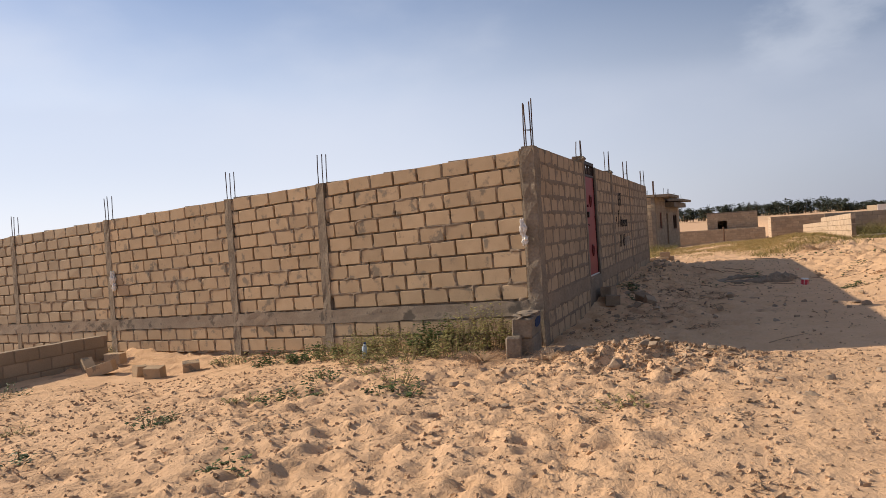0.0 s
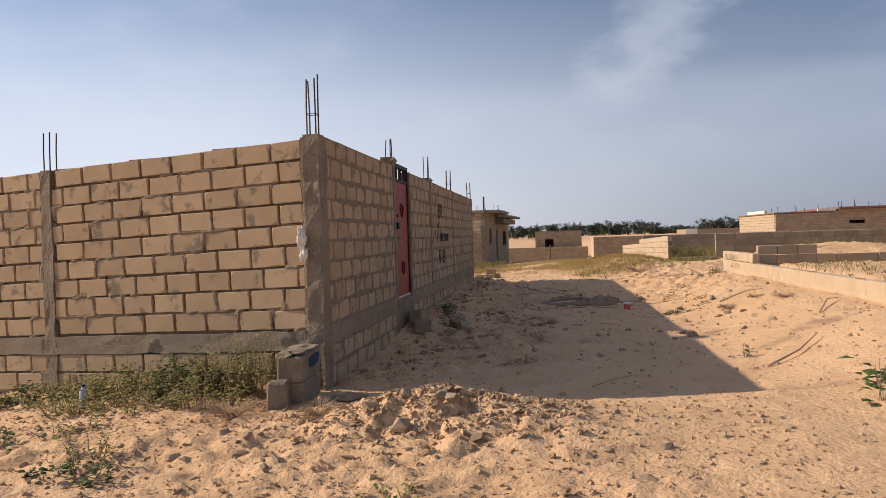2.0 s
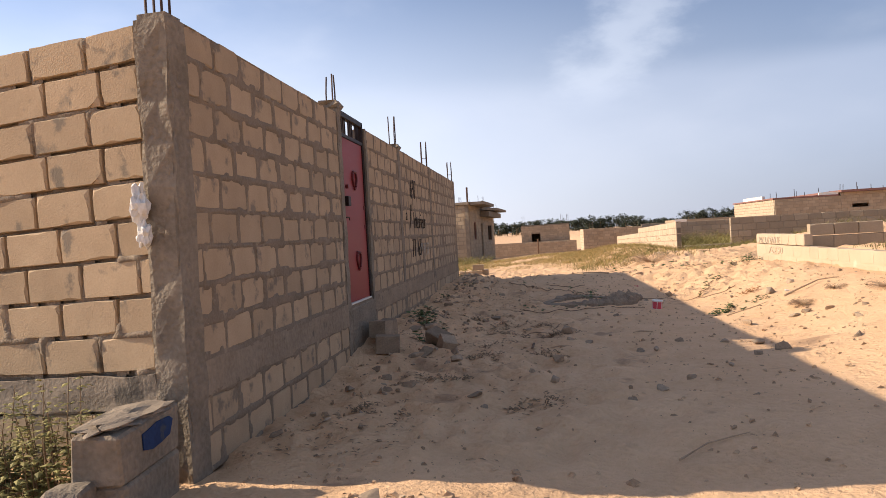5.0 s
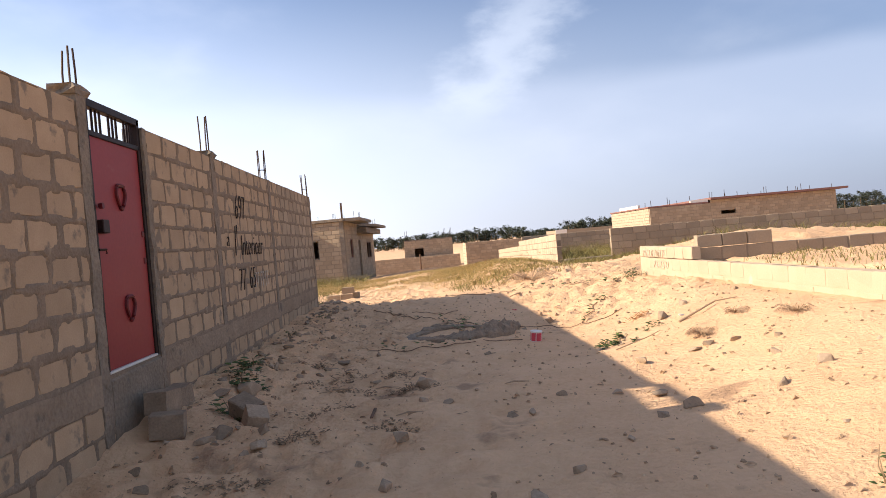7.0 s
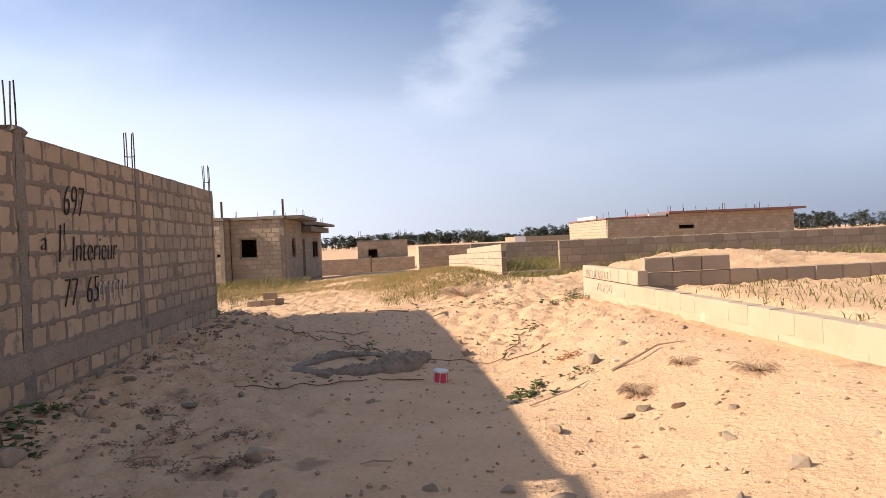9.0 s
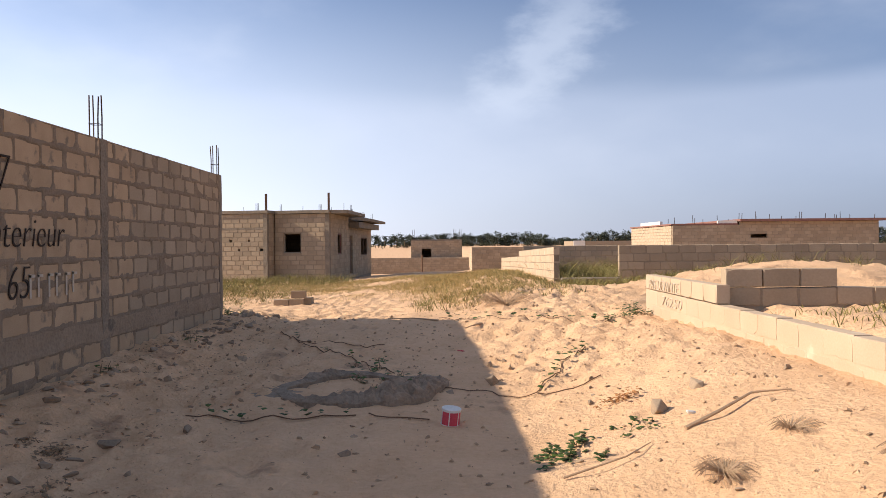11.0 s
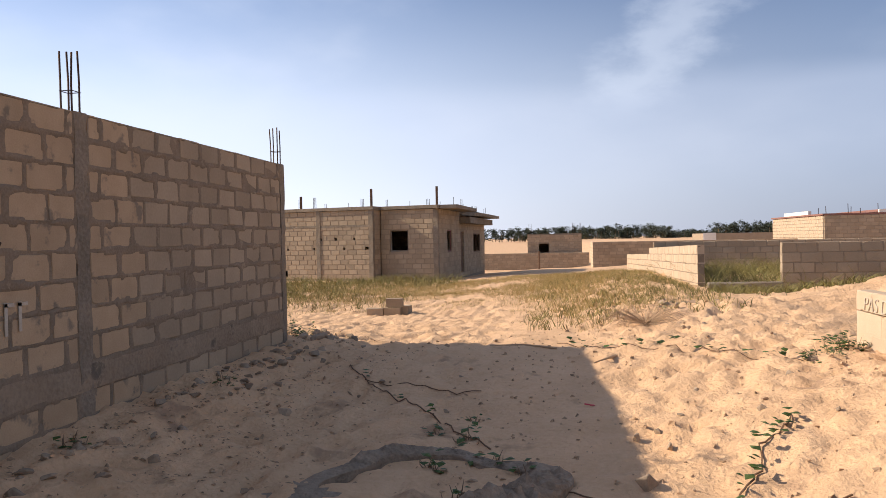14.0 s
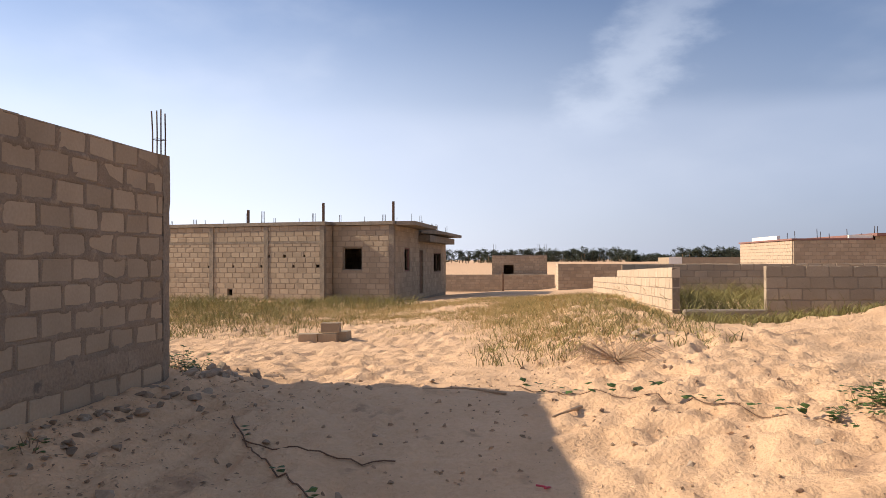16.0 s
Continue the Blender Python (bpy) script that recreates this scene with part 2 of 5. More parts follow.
def ground_base(x, y):
    x, y = np.asarray(x, float), np.asarray(y, float)
    z = 0.17 * step(-0.9, -2.1, x) * step(11.5, 14, y) * step(27, 23, y)
    z += 0.42 * step(1.9, 4.1, x) * step(6, 11, y) * step(22.5, 19, y)
    z += 0.22 * step(1.5, 4.2, x) * step(19, 22.5, y) * step(44, 38, y)
    z += 0.12 * step(20, 22.5, y) * step(30, 25, y) * step(-2.5, 0, x)
    z -= 0.22 * step(0.5, -4, x) * step(24, 31, y)
    z -= 0.42 * step(-2.8, -9, x) * step(13, 10, y)
    z += 0.23 * bell(x, y, -0.95, 8.12, 0.75, 0.5)
    z += 0.07 * bell(x, y, 0.0, 7.7, 0.6, 0.45)
    z += 0.55 * bell(x, y, 8.6, 27.6, 2.6, 1.7) + 0.35 * bell(x, y, 13, 27.5, 4, 2.5)
    z += 0.25 * step(4.5, 5.0, x) * step(11, 13, y) * step(20.5, 19.8, y)
    z += 0.45 * bell(x, y, 3.0, 29.0, 1.6, 4.5) * 0.35
    z += 0.33 * bell(x, y, 2.5, 34.0, 1.5, 5.5)
    z -= 0.25 * step(44, 54, y)
    z -= 1.0 * step(52, 84, y) * step(9, 1.5, x)
    z -= 0.06 * bell(x, y, 0.6, 9.3, 1.3, 0.6)
    z -= 0.5 * step(-10.6, -11.3, x) * step(3.5, 5.5, y) * step(16, 13, y)
    z += 0.03 * bell(x, y, 2.3, 12.9, 0.5, 0.4)
    return z


def ground(x, y):
    x, y = np.asarray(x, float), np.asarray(y, float)
    z = ground_base(x, y)
    near = step(60, 35, y) * step(-1.5, 1.5, y) * step(-40, -14, x) * step(40, 14, x)
    z = z + near * (0.10 * (vnoise(x * 0.35, y * 0.35, 1) - 0.5) + 0.05 * (vnoise(x * 1.1, y * 1.1, 2) - 0.5))
    lit_right = step(1.2, 2.4, x) * step(16, 20, y)
    front = step(8.8, 7.2, y) * step(2.0, 0.2, x)
    shade_side = step(1.5, -0.4, x) * step(9, 10, y)
    clod = front * step(0.5, -1.3, x - 0.12 * (y - 4))
    rough = 0.30 + 0.55 * lit_right + 0.08 * front + 0.10 * clod + 0.75 * shade_side
    dents = np.abs(vnoise(x * 3.1, y * 3.1, 3) - 0.5) * 2
    prints = np.abs(vnoise(x * 5.2 + 7, y * 4.4, 6) - 0.5) * 2
    lumps = vnoise(x * 6.3 + 3, y * 6.3, 4) - 0.5
    fine = vnoise(x * 12 + 1, y * 12, 5) - 0.5
    z = z + near * rough * (0.040 * (0.5 - dents) + 0.055 * (0.5 - prints) + 0.045 * lumps + 0.032 * fine)
    heap = bell(x, y, -0.9, 8.05, 0.85, 0.6)
    z = z + heap * (0.02 * lumps + 0.045 * fine + 0.045 * (vnoise(x * 9.0 + 2, y * 9.0, 37) - 0.5))
    patch = 0.35 + 1.3 * vnoise(x * 0.9 + 4, y * 1.3, 31)
    z = z + near * (0.85 * clod + 1.0 * lit_right) * patch * (0.040 * lumps + 0.045 * fine + 0.040 * (vnoise(x * 8.5 + 5, y * 8.5, 33) - 0.5))
    return z


def gz(x, y):
    return float(ground(x, y))


# ---------- building helpers ----------
def link(name, me, mat, parent=None, m=None, label=""):
    ob = new(name, me)
    if mat and not me.materials:
        me.materials.append(mat)
    if parent:
        ob.parent = parent
    if m is not None:
        ob.matrix_basis = m
    if label:
        ob["label"] = label
    return ob


def mesh(name, verts, faces, smooth=False):
    me = bpy.data.meshes.new(name)
    me.from_pydata([tuple(v) for v in verts], [], faces)
    if smooth:
        me.polygons.foreach_set("use_smooth", [True] * len(me.polygons))
    me.update()
    return me


def chamfer_box(sx, sy, sz, b, rng=None, jitter=0.0):
    """Verts and faces of a box round the origin with chamfered edges and slightly worn corners."""
    v, idx = [], {}
    for i in (-1, 1):
        for j in (-1, 1):
            for k in (-1, 1):
                d = [(rng.uniform(-1, 1) * jitter if rng else 0) for _ in range(3)]
                wear = 1.0 + (rng.random() ** 3 * 3.0 if rng else 0)
                for a in range(3):
                    p = [i * sx / 2, j * sy / 2, k * sz / 2]
                    for c in range(3):
                        if c != a:
                            p[c] -= (i, j, k)[c] * b * wear
                    idx[(i, j, k, a)] = len(v)
                    v.append([p[0] + d[0], p[1] + d[1], p[2] + d[2]])
    f = []
    for a in range(3):
        o = [c for c in range(3) if c != a]
        for s in (-1, 1):
            ring = []
            for p, q in ((-1, -1), (1, -1), (1, 1), (-1, 1)):
                key = [0, 0, 0]
                key[a], key[o[0]], key[o[1]] = s, p, q
                ring.append(idx[(*key, a)])
            flip = (s == 1) != (a != 1)
            f.append(ring[::-1] if flip else ring)
    for a in range(3):
        o = [c for c in range(3) if c != a]
        for p in (-1, 1):
            for q in (-1, 1):
                k0, k1 = [0, 0, 0], [0, 0, 0]
                k0[a], k1[a] = -1, 1
                for k in (k0, k1):
                    k[o[0]], k[o[1]] = p, q
                quad = [idx[(*k0, o[0])], idx[(*k1, o[0])], idx[(*k1, o[1])], idx[(*k0, o[1])]]
                f.append(quad if (p * q > 0) == (a != 1) else quad[::-1])
    for i in (-1, 1):
        for j in (-1, 1):
            for k in (-1, 1):
                tri = [idx[(i, j, k, 0)], idx[(i, j, k, 1)], idx[(i, j, k, 2)]]
                f.append(tri if i * j * k > 0 else tri[::-1])
    return v, f


def box_mesh(name, sx, sy, sz, b=0.006, seed=0, jitter=0.0):
    return mesh(name, *chamfer_box(sx, sy, sz, b, random.Random(seed) if jitter else None, jitter))


class Heap:
    """Gathers pieces into one mesh."""
    def __init__(self):
        self.v, self.f = [], []

    def add(self, v, f, m=None):
        n = len(self.v)
        self.v += [tuple(m @ Vector(p)) for p in v] if m is not None else [tuple(p) for p in v]
        self.f += [[n + i for i in q] for q in f]

    def box(self, x0, y0, z0, x1, y1, z1, b=0.004):
        v, f = chamfer_box(x1 - x0, y1 - y0, z1 - z0, b)
        self.add(v, f, Matrix.Translation(((x0 + x1) / 2, (y0 + y1) / 2, (z0 + z1) / 2)))

    def tube(self, points, radius, sides=5):
        rings = []
        for i, p in enumerate(points):
            p = Vector(p)
            d = (Vector(points[min(i + 1, len(points) - 1)]) - Vector(points[max(i - 1, 0)])).normalized()
            a = d.orthogonal().normalized()
            c = d.cross(a)
            r = radius[i] if isinstance(radius, (list, tuple)) else radius
            rings.append(len(self.v))
            for k in range(sides):
                t = 2 * math.pi * k / sides
                self.v.append(tuple(p + (a * math.cos(t) + c * math.sin(t)) * r))
        for q in range(len(rings) - 1):
            for k in range(sides):
                self.f.append([rings[q] + k, rings[q] + (k + 1) % sides, rings[q + 1] + (k + 1) % sides, rings[q + 1] + k])
        self.f.append([rings[0] + k for k in range(sides)][::-1])
        self.f.append([rings[-1] + k for k in range(sides)])

    def mesh(self, name, smooth=False):
        return mesh(name, self.v, self.f, smooth)


BL, BH, JOINT = 0.40, 0.20, 0.012
BLOCK_MESHES = {}


def ragged_block(sx, sy, sz, rng, wear=0.007):
    """Verts and faces of a block whose faces have a broken, uneven outline."""
    edge = []
    for (x0, z0), (x1, z1), n in (((-1, -1), (1, -1), 5), ((1, -1), (1, 1), 3), ((1, 1), (-1, 1), 5), ((-1, 1), (-1, -1), 3)):
        for i in range(n):
            t = i / n
            edge.append((x0 + (x1 - x0) * t, z0 + (z1 - z0) * t))
    front, back = [], []
    for x, z in edge:
        w = wear * (0.3 + 2.2 * rng.random() ** 3)
        if abs(x) == 1 and abs(z) == 1:
            w *= 1.8
        front.append((x * (sx / 2 - w), -sy / 2, z * (sz / 2 - w * rng.uniform(0.6, 1.2))))
        back.append((x * sx / 2, sy / 2, z * sz / 2))
    mid = [(p[0], -sy / 2 + 0.012, p[2]) for p in back]
    n = len(edge)
    v = front + mid + back
    f = [list(range(n))]
    for r in (0, n):
        f += [[r + (i + 1) % n, r + i, r + n + i, r + n + (i + 1) % n] for i in range(n)]
    f.append([2 * n + i for i in range(n)][::-1])
    return v, f


def block_meshes(mat, th):
    key = (mat.name, round(th, 3))
    if key not in BLOCK_MESHES:
        made = []
        for i in range(12):
            me = mesh("block", *ragged_block(BL, th, BH, random.Random(40 + i)))
            me.materials.append(mat)
            made.append(me)
        BLOCK_MESHES[key] = made
    return BLOCK_MESHES[key]


def rough_post(sx, sy, h, seed, amount=0.008, segs=14):
    """A cast post with an uneven skin, its base at the origin."""
    rng = random.Random(seed)
    v, f = [], []
    for i in range(segs + 1):
        z = h * i / segs
        for px, py in ((-1, -1), (0, -1), (1, -1), (1, 0), (1, 1), (0, 1), (-1, 1), (-1, 0)):
            v.append((px * sx / 2 + rng.uniform(-1, 1) * amount, py * sy / 2 + rng.uniform(-1, 1) * amount * 0.6, z))
    for i in range(segs):
        for k in range(8):
            f.append([i * 8 + k, i * 8 + (k + 1) % 8, i * 8 + 8 + (k + 1) % 8, i * 8 + 8 + k])
    f += [list(range(8))[::-1], [segs * 8 + k for k in range(8)]]
    return v, f


def rebars(parent, x, y, z, count, height, seed, spread=0.045, tie=True):
    rng = random.Random(seed)
    spots = [(-1, -1), (1, -1), (1, 1), (-1, 1)][:count]
    for i, (a, b) in enumerate(spots):
        h = Heap()
        top = height * rng.uniform(0.86, 1.0)
        h.tube([(x + a * spread, y + b * spread, z - 0.05),
                (x + a * spread * 1.05, y + b * spread, z + top * 0.5),
                (x + a * spread + rng.uniform(-1, 1) * 0.012, y + b * spread + rng.uniform(-1, 1) * 0.012, z + top)], 0.008, 5)
        link("rebar", h.mesh("rebar"), REBAR, parent)
    if tie and count == 4:
        h = Heap()
        s = spread + 0.006
        h.tube([(x - s, y - s, z + height * 0.33), (x + s, y - s, z + height * 0.33), (x + s, y + s, z + height * 0.33),
                (x - s, y + s, z + height * 0.33), (x - s, y - s, z + height * 0.33)], 0.004, 4)
        link("stirrup", h.mesh("stirrup"), REBAR, parent)


def cut(a, b, holes):
    """The rest of the stretch a..b after the holes."""
    parts = [(a, b)]
    for h0, h1 in holes:
        rest = []
        for p, q in parts:
            if h1 <= p or h0 >= q:
                rest.append((p, q))
            else:
                if h0 > p:
                    rest.append((p, h0))
                if h1 < q:
                    rest.append((h1, q))
        parts = rest
    return parts


def pointing_mesh(rects, length, z0, H, th, slope, holes, pointing, beam_row, seed):
    """Mortar pressed out of the joints and smeared over the edges of the blocks. pointing: (reach over the blocks, depth proud, share of joints that are full)."""
    reach, proud, share = pointing
    ds = 0.021
    s, z = np.arange(0.0, length, ds), np.arange(z0, z0 + H - 0.01, ds)
    S, Z = np.meshgrid(s, z)
    D = np.full(S.shape, -0.012)
    for p, q, a, b in rects:
        i0, i1 = np.searchsorted(s, p), np.searchsorted(s, q)
        j0, j1 = np.searchsorted(z, a), np.searchsorted(z, b)
        x, y = s[None, i0:i1], z[j0:j1, None]
        D[j0:j1, i0:i1] = np.minimum(np.minimum(x - p, q - x), np.minimum(y - a, b - y))
    n1 = vnoise(S * 3.3, Z * 3.3, seed + 50)
    n2 = vnoise(S * 13, Z * 13, seed + 51)
    n3 = vnoise(S * 34, Z * 34, seed + 52)
    width = reach * (1.5 * n1 + 0.9 * n2 - 0.55)
    full = step(1 - share - 0.08, 1 - share + 0.08, 0.6 * vnoise(S * 2.1, Z * 5.0, seed + 53) + 0.4 * n2)
    on = step(0.007, -0.004, D - width) * full
    out = -0.022 + on * (0.022 + proud * (0.35 + 0.9 * n2 + 0.5 * (n3 - 0.5)))
    Y = -th / 2 - out
    keep = on > 0.02
    for h0, h1, h2, h3 in holes:
        keep &= ~((S > h0 - 0.01) & (S < h1 + 0.01) & (Z > h2 - 0.01) & (Z < h3 + 0.01))
    if beam_row is not None:
        zb = z0 + beam_row * (BH + JOINT)
        keep &= ~((Z > zb) & (Z < zb + BH))
    ny_, nx_ = S.shape
    V = np.stack([S.ravel(), Y.ravel(), (Z + slope * S).ravel()], 1)
    i = (np.arange(ny_ - 1)[:, None] * nx_ + np.arange(nx_ - 1)[None, :])
    good = (keep[:-1, :-1] | keep[1:, :-1] | keep[:-1, 1:] | keep[1:, 1:])
    i = i[good]
    F = np.stack([i, i + 1, i + 1 + nx_, i + nx_], 1)
    used = np.unique(F)
    new_id = np.zeros(len(V), int)
    new_id[used] = np.arange(len(used))
    me = bpy.data.meshes.new("pointing")
    me.from_pydata(V[used].tolist(), [], new_id[F].tolist())
    me.polygons.foreach_set("use_smooth", [True] * len(me.polygons))
    return me


def block_wall(name, start, angle, length, z0, rows, th=0.15, block=None, mortar=None, recess=0.008, slope=0.0,
               openings=(), columns=(), beam_row=None, parent=None, keep=None, joined=False, label="", seed=1, fall=None, face=(1.0, 1.0), pointing=None):
    """A wall of hollow blocks. start: its end on the left for somebody who stands outside; the outside is the wall's own -y.
    openings: (from, to, low, high); columns: gaps for cast posts (from, to); keep: stretch whose blocks are parts of their own."""
    block, mortar = block or BLOCK, mortar or MORTAR
    rng = random.Random(seed)
    pitch, H = BH + JOINT, rows * (BH + JOINT)
    core = Heap()
    cuts = sorted({0.0, length, *[o for op in openings for o in op[:2]], *[c for col in columns for c in col]})
    for s0, s1 in zip(cuts, cuts[1:]):
        mid = (s0 + s1) / 2
        if any(c0 <= mid <= c1 for c0, c1 in columns):
            continue
        gaps = [(o[2], o[3]) for o in openings if o[0] <= mid <= o[1]]
        for a, b in cut(z0, z0 + H - 0.012, gaps):
            n = max(1, int((s1 - s0) / 1.0)) if slope else 1
            for i in range(n):
                p, q = s0 + (s1 - s0) * i / n, s0 + (s1 - s0) * (i + 1) / n
                d = slope * (p + q) / 2
                core.box(p + 0.002, -th / 2 + recess, a + d, q - 0.002 if i == n - 1 else q + 0.003, th / 2 - recess, b + d, 0.001)
    wall = link(name, core.mesh(name), mortar, parent, pose(start[0], start[1], 0, 0, 0, angle), label)
    meshes, rest, rects = block_meshes(block, th), Heap(), []
    for r in range(rows):
        if beam_row is not None and r == beam_row:
            continue
        zc = z0 + r * pitch + pitch / 2
        s = -BL * rng.uniform(0.3, 0.7) if r % 2 else -BL * rng.uniform(0.0, 0.15)
        while s < length:
            a, b = max(0.0, s), min(length, s + BL)
            holes = list(columns) + [(o[0], o[1]) for o in openings if o[2] < zc + 0.085 and o[3] > zc - 0.085]
            for p, q in cut(a, b, holes):
                if q - p < 0.06 or (fall and r >= fall((p + q) / 2)):
                    continue
                rects.append((p, q, zc - BH / 2, zc + BH / 2))
                m = (Matrix.Translation(((p + q) / 2, rng.uniform(-1, 1) * 0.003, zc + slope * (p + q) / 2 + rng.uniform(-1, 1) * 0.003))
                     @ pose(0, 0, 0, rng.uniform(-1, 1) * 0.4, -math.degrees(math.atan(slope)) + rng.uniform(-1, 1) * 0.8, rng.uniform(-1, 1) * 0.3)
                     @ Matrix.Diagonal(((q - p) / BL * face[0] * rng.uniform(0.97, 1.0), 1, face[1] * rng.uniform(0.96, 1.02), 1)))
                if joined or (keep and not keep[0] <= (p + q) / 2 <= keep[1]):
                    v, f = chamfer_box(BL, th, BH, 0.007, rng, 0.006)
                    rest.add(v, f, m)
                else:
                    link("block", rng.choice(meshes), None, wall, m)
            s += BL + JOINT * rng.uniform(0.8, 1.6)
    if pointing:
        skin = pointing_mesh(rects, length, z0, H, th, slope, list(openings) + [(u, w, -9, 99) for u, w in columns], pointing, beam_row, seed)
        link("pointing", skin, mortar, wall, None, "smeared uneven mortar")
    if rest.v:
        tagged(link("blocks_beyond", rest.mesh("blocks_beyond"), BLOCK_STUFF if block is not PALE_SUNLIT else PALE_SUNLIT, wall), kind="stuff")
    return wall


# ---------- ground ----------
def axis(stops, far0, far1):
    """Grid lines: fine stretches (to, step) from the first stop, then growing steps out to far0 and far1."""
    xs = [stops[0]]
    for end, d in stops[1:]:
        n = max(1, round((end - xs[-1]) / d))
        a = xs[-1]
        xs += [a + (end - a) * (i + 1) / n for i in range(n)]
    lo, d = [xs[0]], 0.4
    while lo[-1] > far0:
        lo.append(lo[-1] - d)
        d *= 1.35
    hi, d = [xs[-1]], 0.4
    while hi[-1] < far1:
        hi.append(hi[-1] + d)
        d *= 1.35
    return np.array(lo[:0:-1] + xs + hi[1:])


gx = axis([-13.0, (-7.5, 0.09), (-6.0, 0.055), (1.2, 0.045), (4.6, 0.062), (12.0, 0.16)], -2500, 2500)
gy = axis([1.0, (2.4, 0.10), (8.8, 0.042), (28.0, 0.062), (40.0, 0.14), (50.0, 0.4)], -2500, 2500)
GX, GY = np.meshgrid(gx, gy)
GZ = ground(GX, GY)
gv = np.stack([GX.ravel(), GY.ravel(), GZ.ravel()], 1)
nx, ny = len(gx), len(gy)
ii = (np.arange(ny - 1)[:, None] * nx + np.arange(nx - 1)[None, :]).ravel()
gf = np.stack([ii, ii + 1, ii + 1 + nx, ii + nx], 1)
ground_mesh = bpy.data.meshes.new("ground")
ground_mesh.from_pydata(gv.tolist(), [], gf.tolist())
ground_mesh.polygons.foreach_set("use_smooth", [True] * len(ground_mesh.polygons))
tagged(link("ground", ground_mesh, SAND), "loose pale orange sand with footprints and lumps", "sand", kind="structure")

# ---------- the compound: two walls that meet at an oblique corner ----------
CX, CY = -2.2, 9.25                 # the corner post's outer edge
FA = radians(12.5)                  # by how much the front wall leaves the square
WZ, WROWS = 0.0, 12               # foot of the lowest course, courses with the tie beam
WTOP = WZ + WROWS * (BH + JOINT)
BEAM = 2                            # the beam takes this course's place


def beam_mesh(length, z, slope, th, seed):
    rng = random.Random(seed)
    h, n = Heap(), int(length / 0.22) + 1
    v, f = [], []
    for i in range(n + 1):
        s = length * i / n
        for y, zz in ((-th / 2, 0), (-th / 2, 0.5), (-th / 2, 1), (th / 2, 1), (th / 2, 0)):
            v.append((s, y + rng.uniform(-1, 1) * 0.006, z + slope * s + zz * 0.2 + rng.uniform(-1, 1) * 0.012))
    for i in range(n):
        for k in range(5):
            f.append([i * 5 + k, i * 5 + 5 + k, i * 5 + 5 + (k + 1) % 5, i * 5 + (k + 1) % 5])
    f += [[0, 1, 2, 3, 4], [n * 5 + k for k in (4, 3, 2, 1, 0)]]
    h.add(v, f)
    return h.mesh("tie_beam")


# the long side, along the lane
SIDE_COLS = {"corner": (0.0, 0.16), "gate_left": (3.45, 3.60), "gate_right": (4.66, 4.75), "p2": (6.70, 6.86), "p3": (9.80, 9.96), "end": (13.93, 14.07)}
GATE = (3.60, 4.66, 0.60, 2.62)
side = block_wall("wall_1", (CX - 0.075, CY), 90, 14.07, WZ, WROWS, 0.15, recess=0.005, openings=[GATE], columns=list(SIDE_COLS.values()),
                  beam_row=BEAM, keep=(0.0, 10.6), seed=3, face=(0.97, 0.95), pointing=(0.030, 0.007, 0.88))
tagged(side, "tall unplastered wall of sandy cement blocks along the lane", "wall", kind="structure")
for key, (a, b) in SIDE_COLS.items():
    top = WTOP + (0.05 if key == "gate_left" else -0.01)
    v, f = rough_post(b - a, 0.165, top + 0.5, len(key), 0.012, 26)
    post = link("column", mesh("column", v, f), CONCRETE, side, pose((a + b) / 2, 0.0, -0.5), "rough cast concrete post")
    if key in ("gate_left", "p2"):
        cap = rough_post(0.2, 0.2, 0.07, 5, 0.03, 2)
        link("mortar_cap", mesh("mortar_cap", *cap), CONCRETE, post, pose(0.0, 0.0, top + 0.49))
    if key != "gate_right":
        rebars(post, 0, 0, top + 0.5, 4 if key in ("corner", "p3", "end") else 3, {"corner": 0.62, "end": 0.50, "gate_left": 0.36}.get(key, 0.48), len(key) + 7)
for a, b in ((0.16, 3.45), (4.75, 13.93)):
    link("tie_beam", beam_mesh(b - a, WZ + BEAM * (BH + JOINT), 0, 0.166, int(a * 7)), DUSTY, side, pose(a, 0, 0), "dusty cast tie beam")
link("sill", box_mesh("sill", 1.06, 0.16, 0.7, 0.01, 3, 0.006), CONCRETE, side, pose(4.13, 0, 0.235), "concrete sill under the gate")

# the front side
FLEN = 17.0
FSTART = (CX - FLEN * math.cos(FA), CY + FLEN * math.sin(FA))
FSLOPE = 0.036
FZ = WZ - 0.03 - FSLOPE * FLEN
nrm = Vector((math.sin(FA), math.cos(FA)))
f_at = [FLEN - s for s in (12.55, 9.1, 5.65, 3.60)]
front_cols = [(s - 0.08, s + 0.08) for s in f_at] + [(0.3, 0.46), (FLEN - 0.20, FLEN)]
front = block_wall("wall_2", (FSTART[0] + nrm.x * 0.075, FSTART[1] + nrm.y * 0.075), -math.degrees(FA), FLEN, FZ, WROWS, 0.15, recess=0.05,
                   slope=FSLOPE, columns=front_cols, beam_row=BEAM, keep=(FLEN - 9.5, FLEN), seed=8, face=(0.975, 0.95), pointing=(0.013, 0.008, 0.42))
tagged(front, "tall sunlit wall of sandy cement blocks with dark open joints", "wall", kind="structure")
for i, (a, b) in enumerate(front_cols):
    z = FZ + FSLOPE * (a + b) / 2
    v, f = rough_post(b - a, 0.17, WROWS * (BH + JOINT) + 0.5, 30 + i, 0.012, 20)
    post = link("column", mesh("column", v, f), CONCRETE, front, pose((a + b) / 2, 0.0, z - 0.5), "rough cast concrete post")
    if i < 5:
        rebars(post, 0, 0, WROWS * (BH + JOINT) + 0.5, 3, 0.46, 50 + i, tie=False)
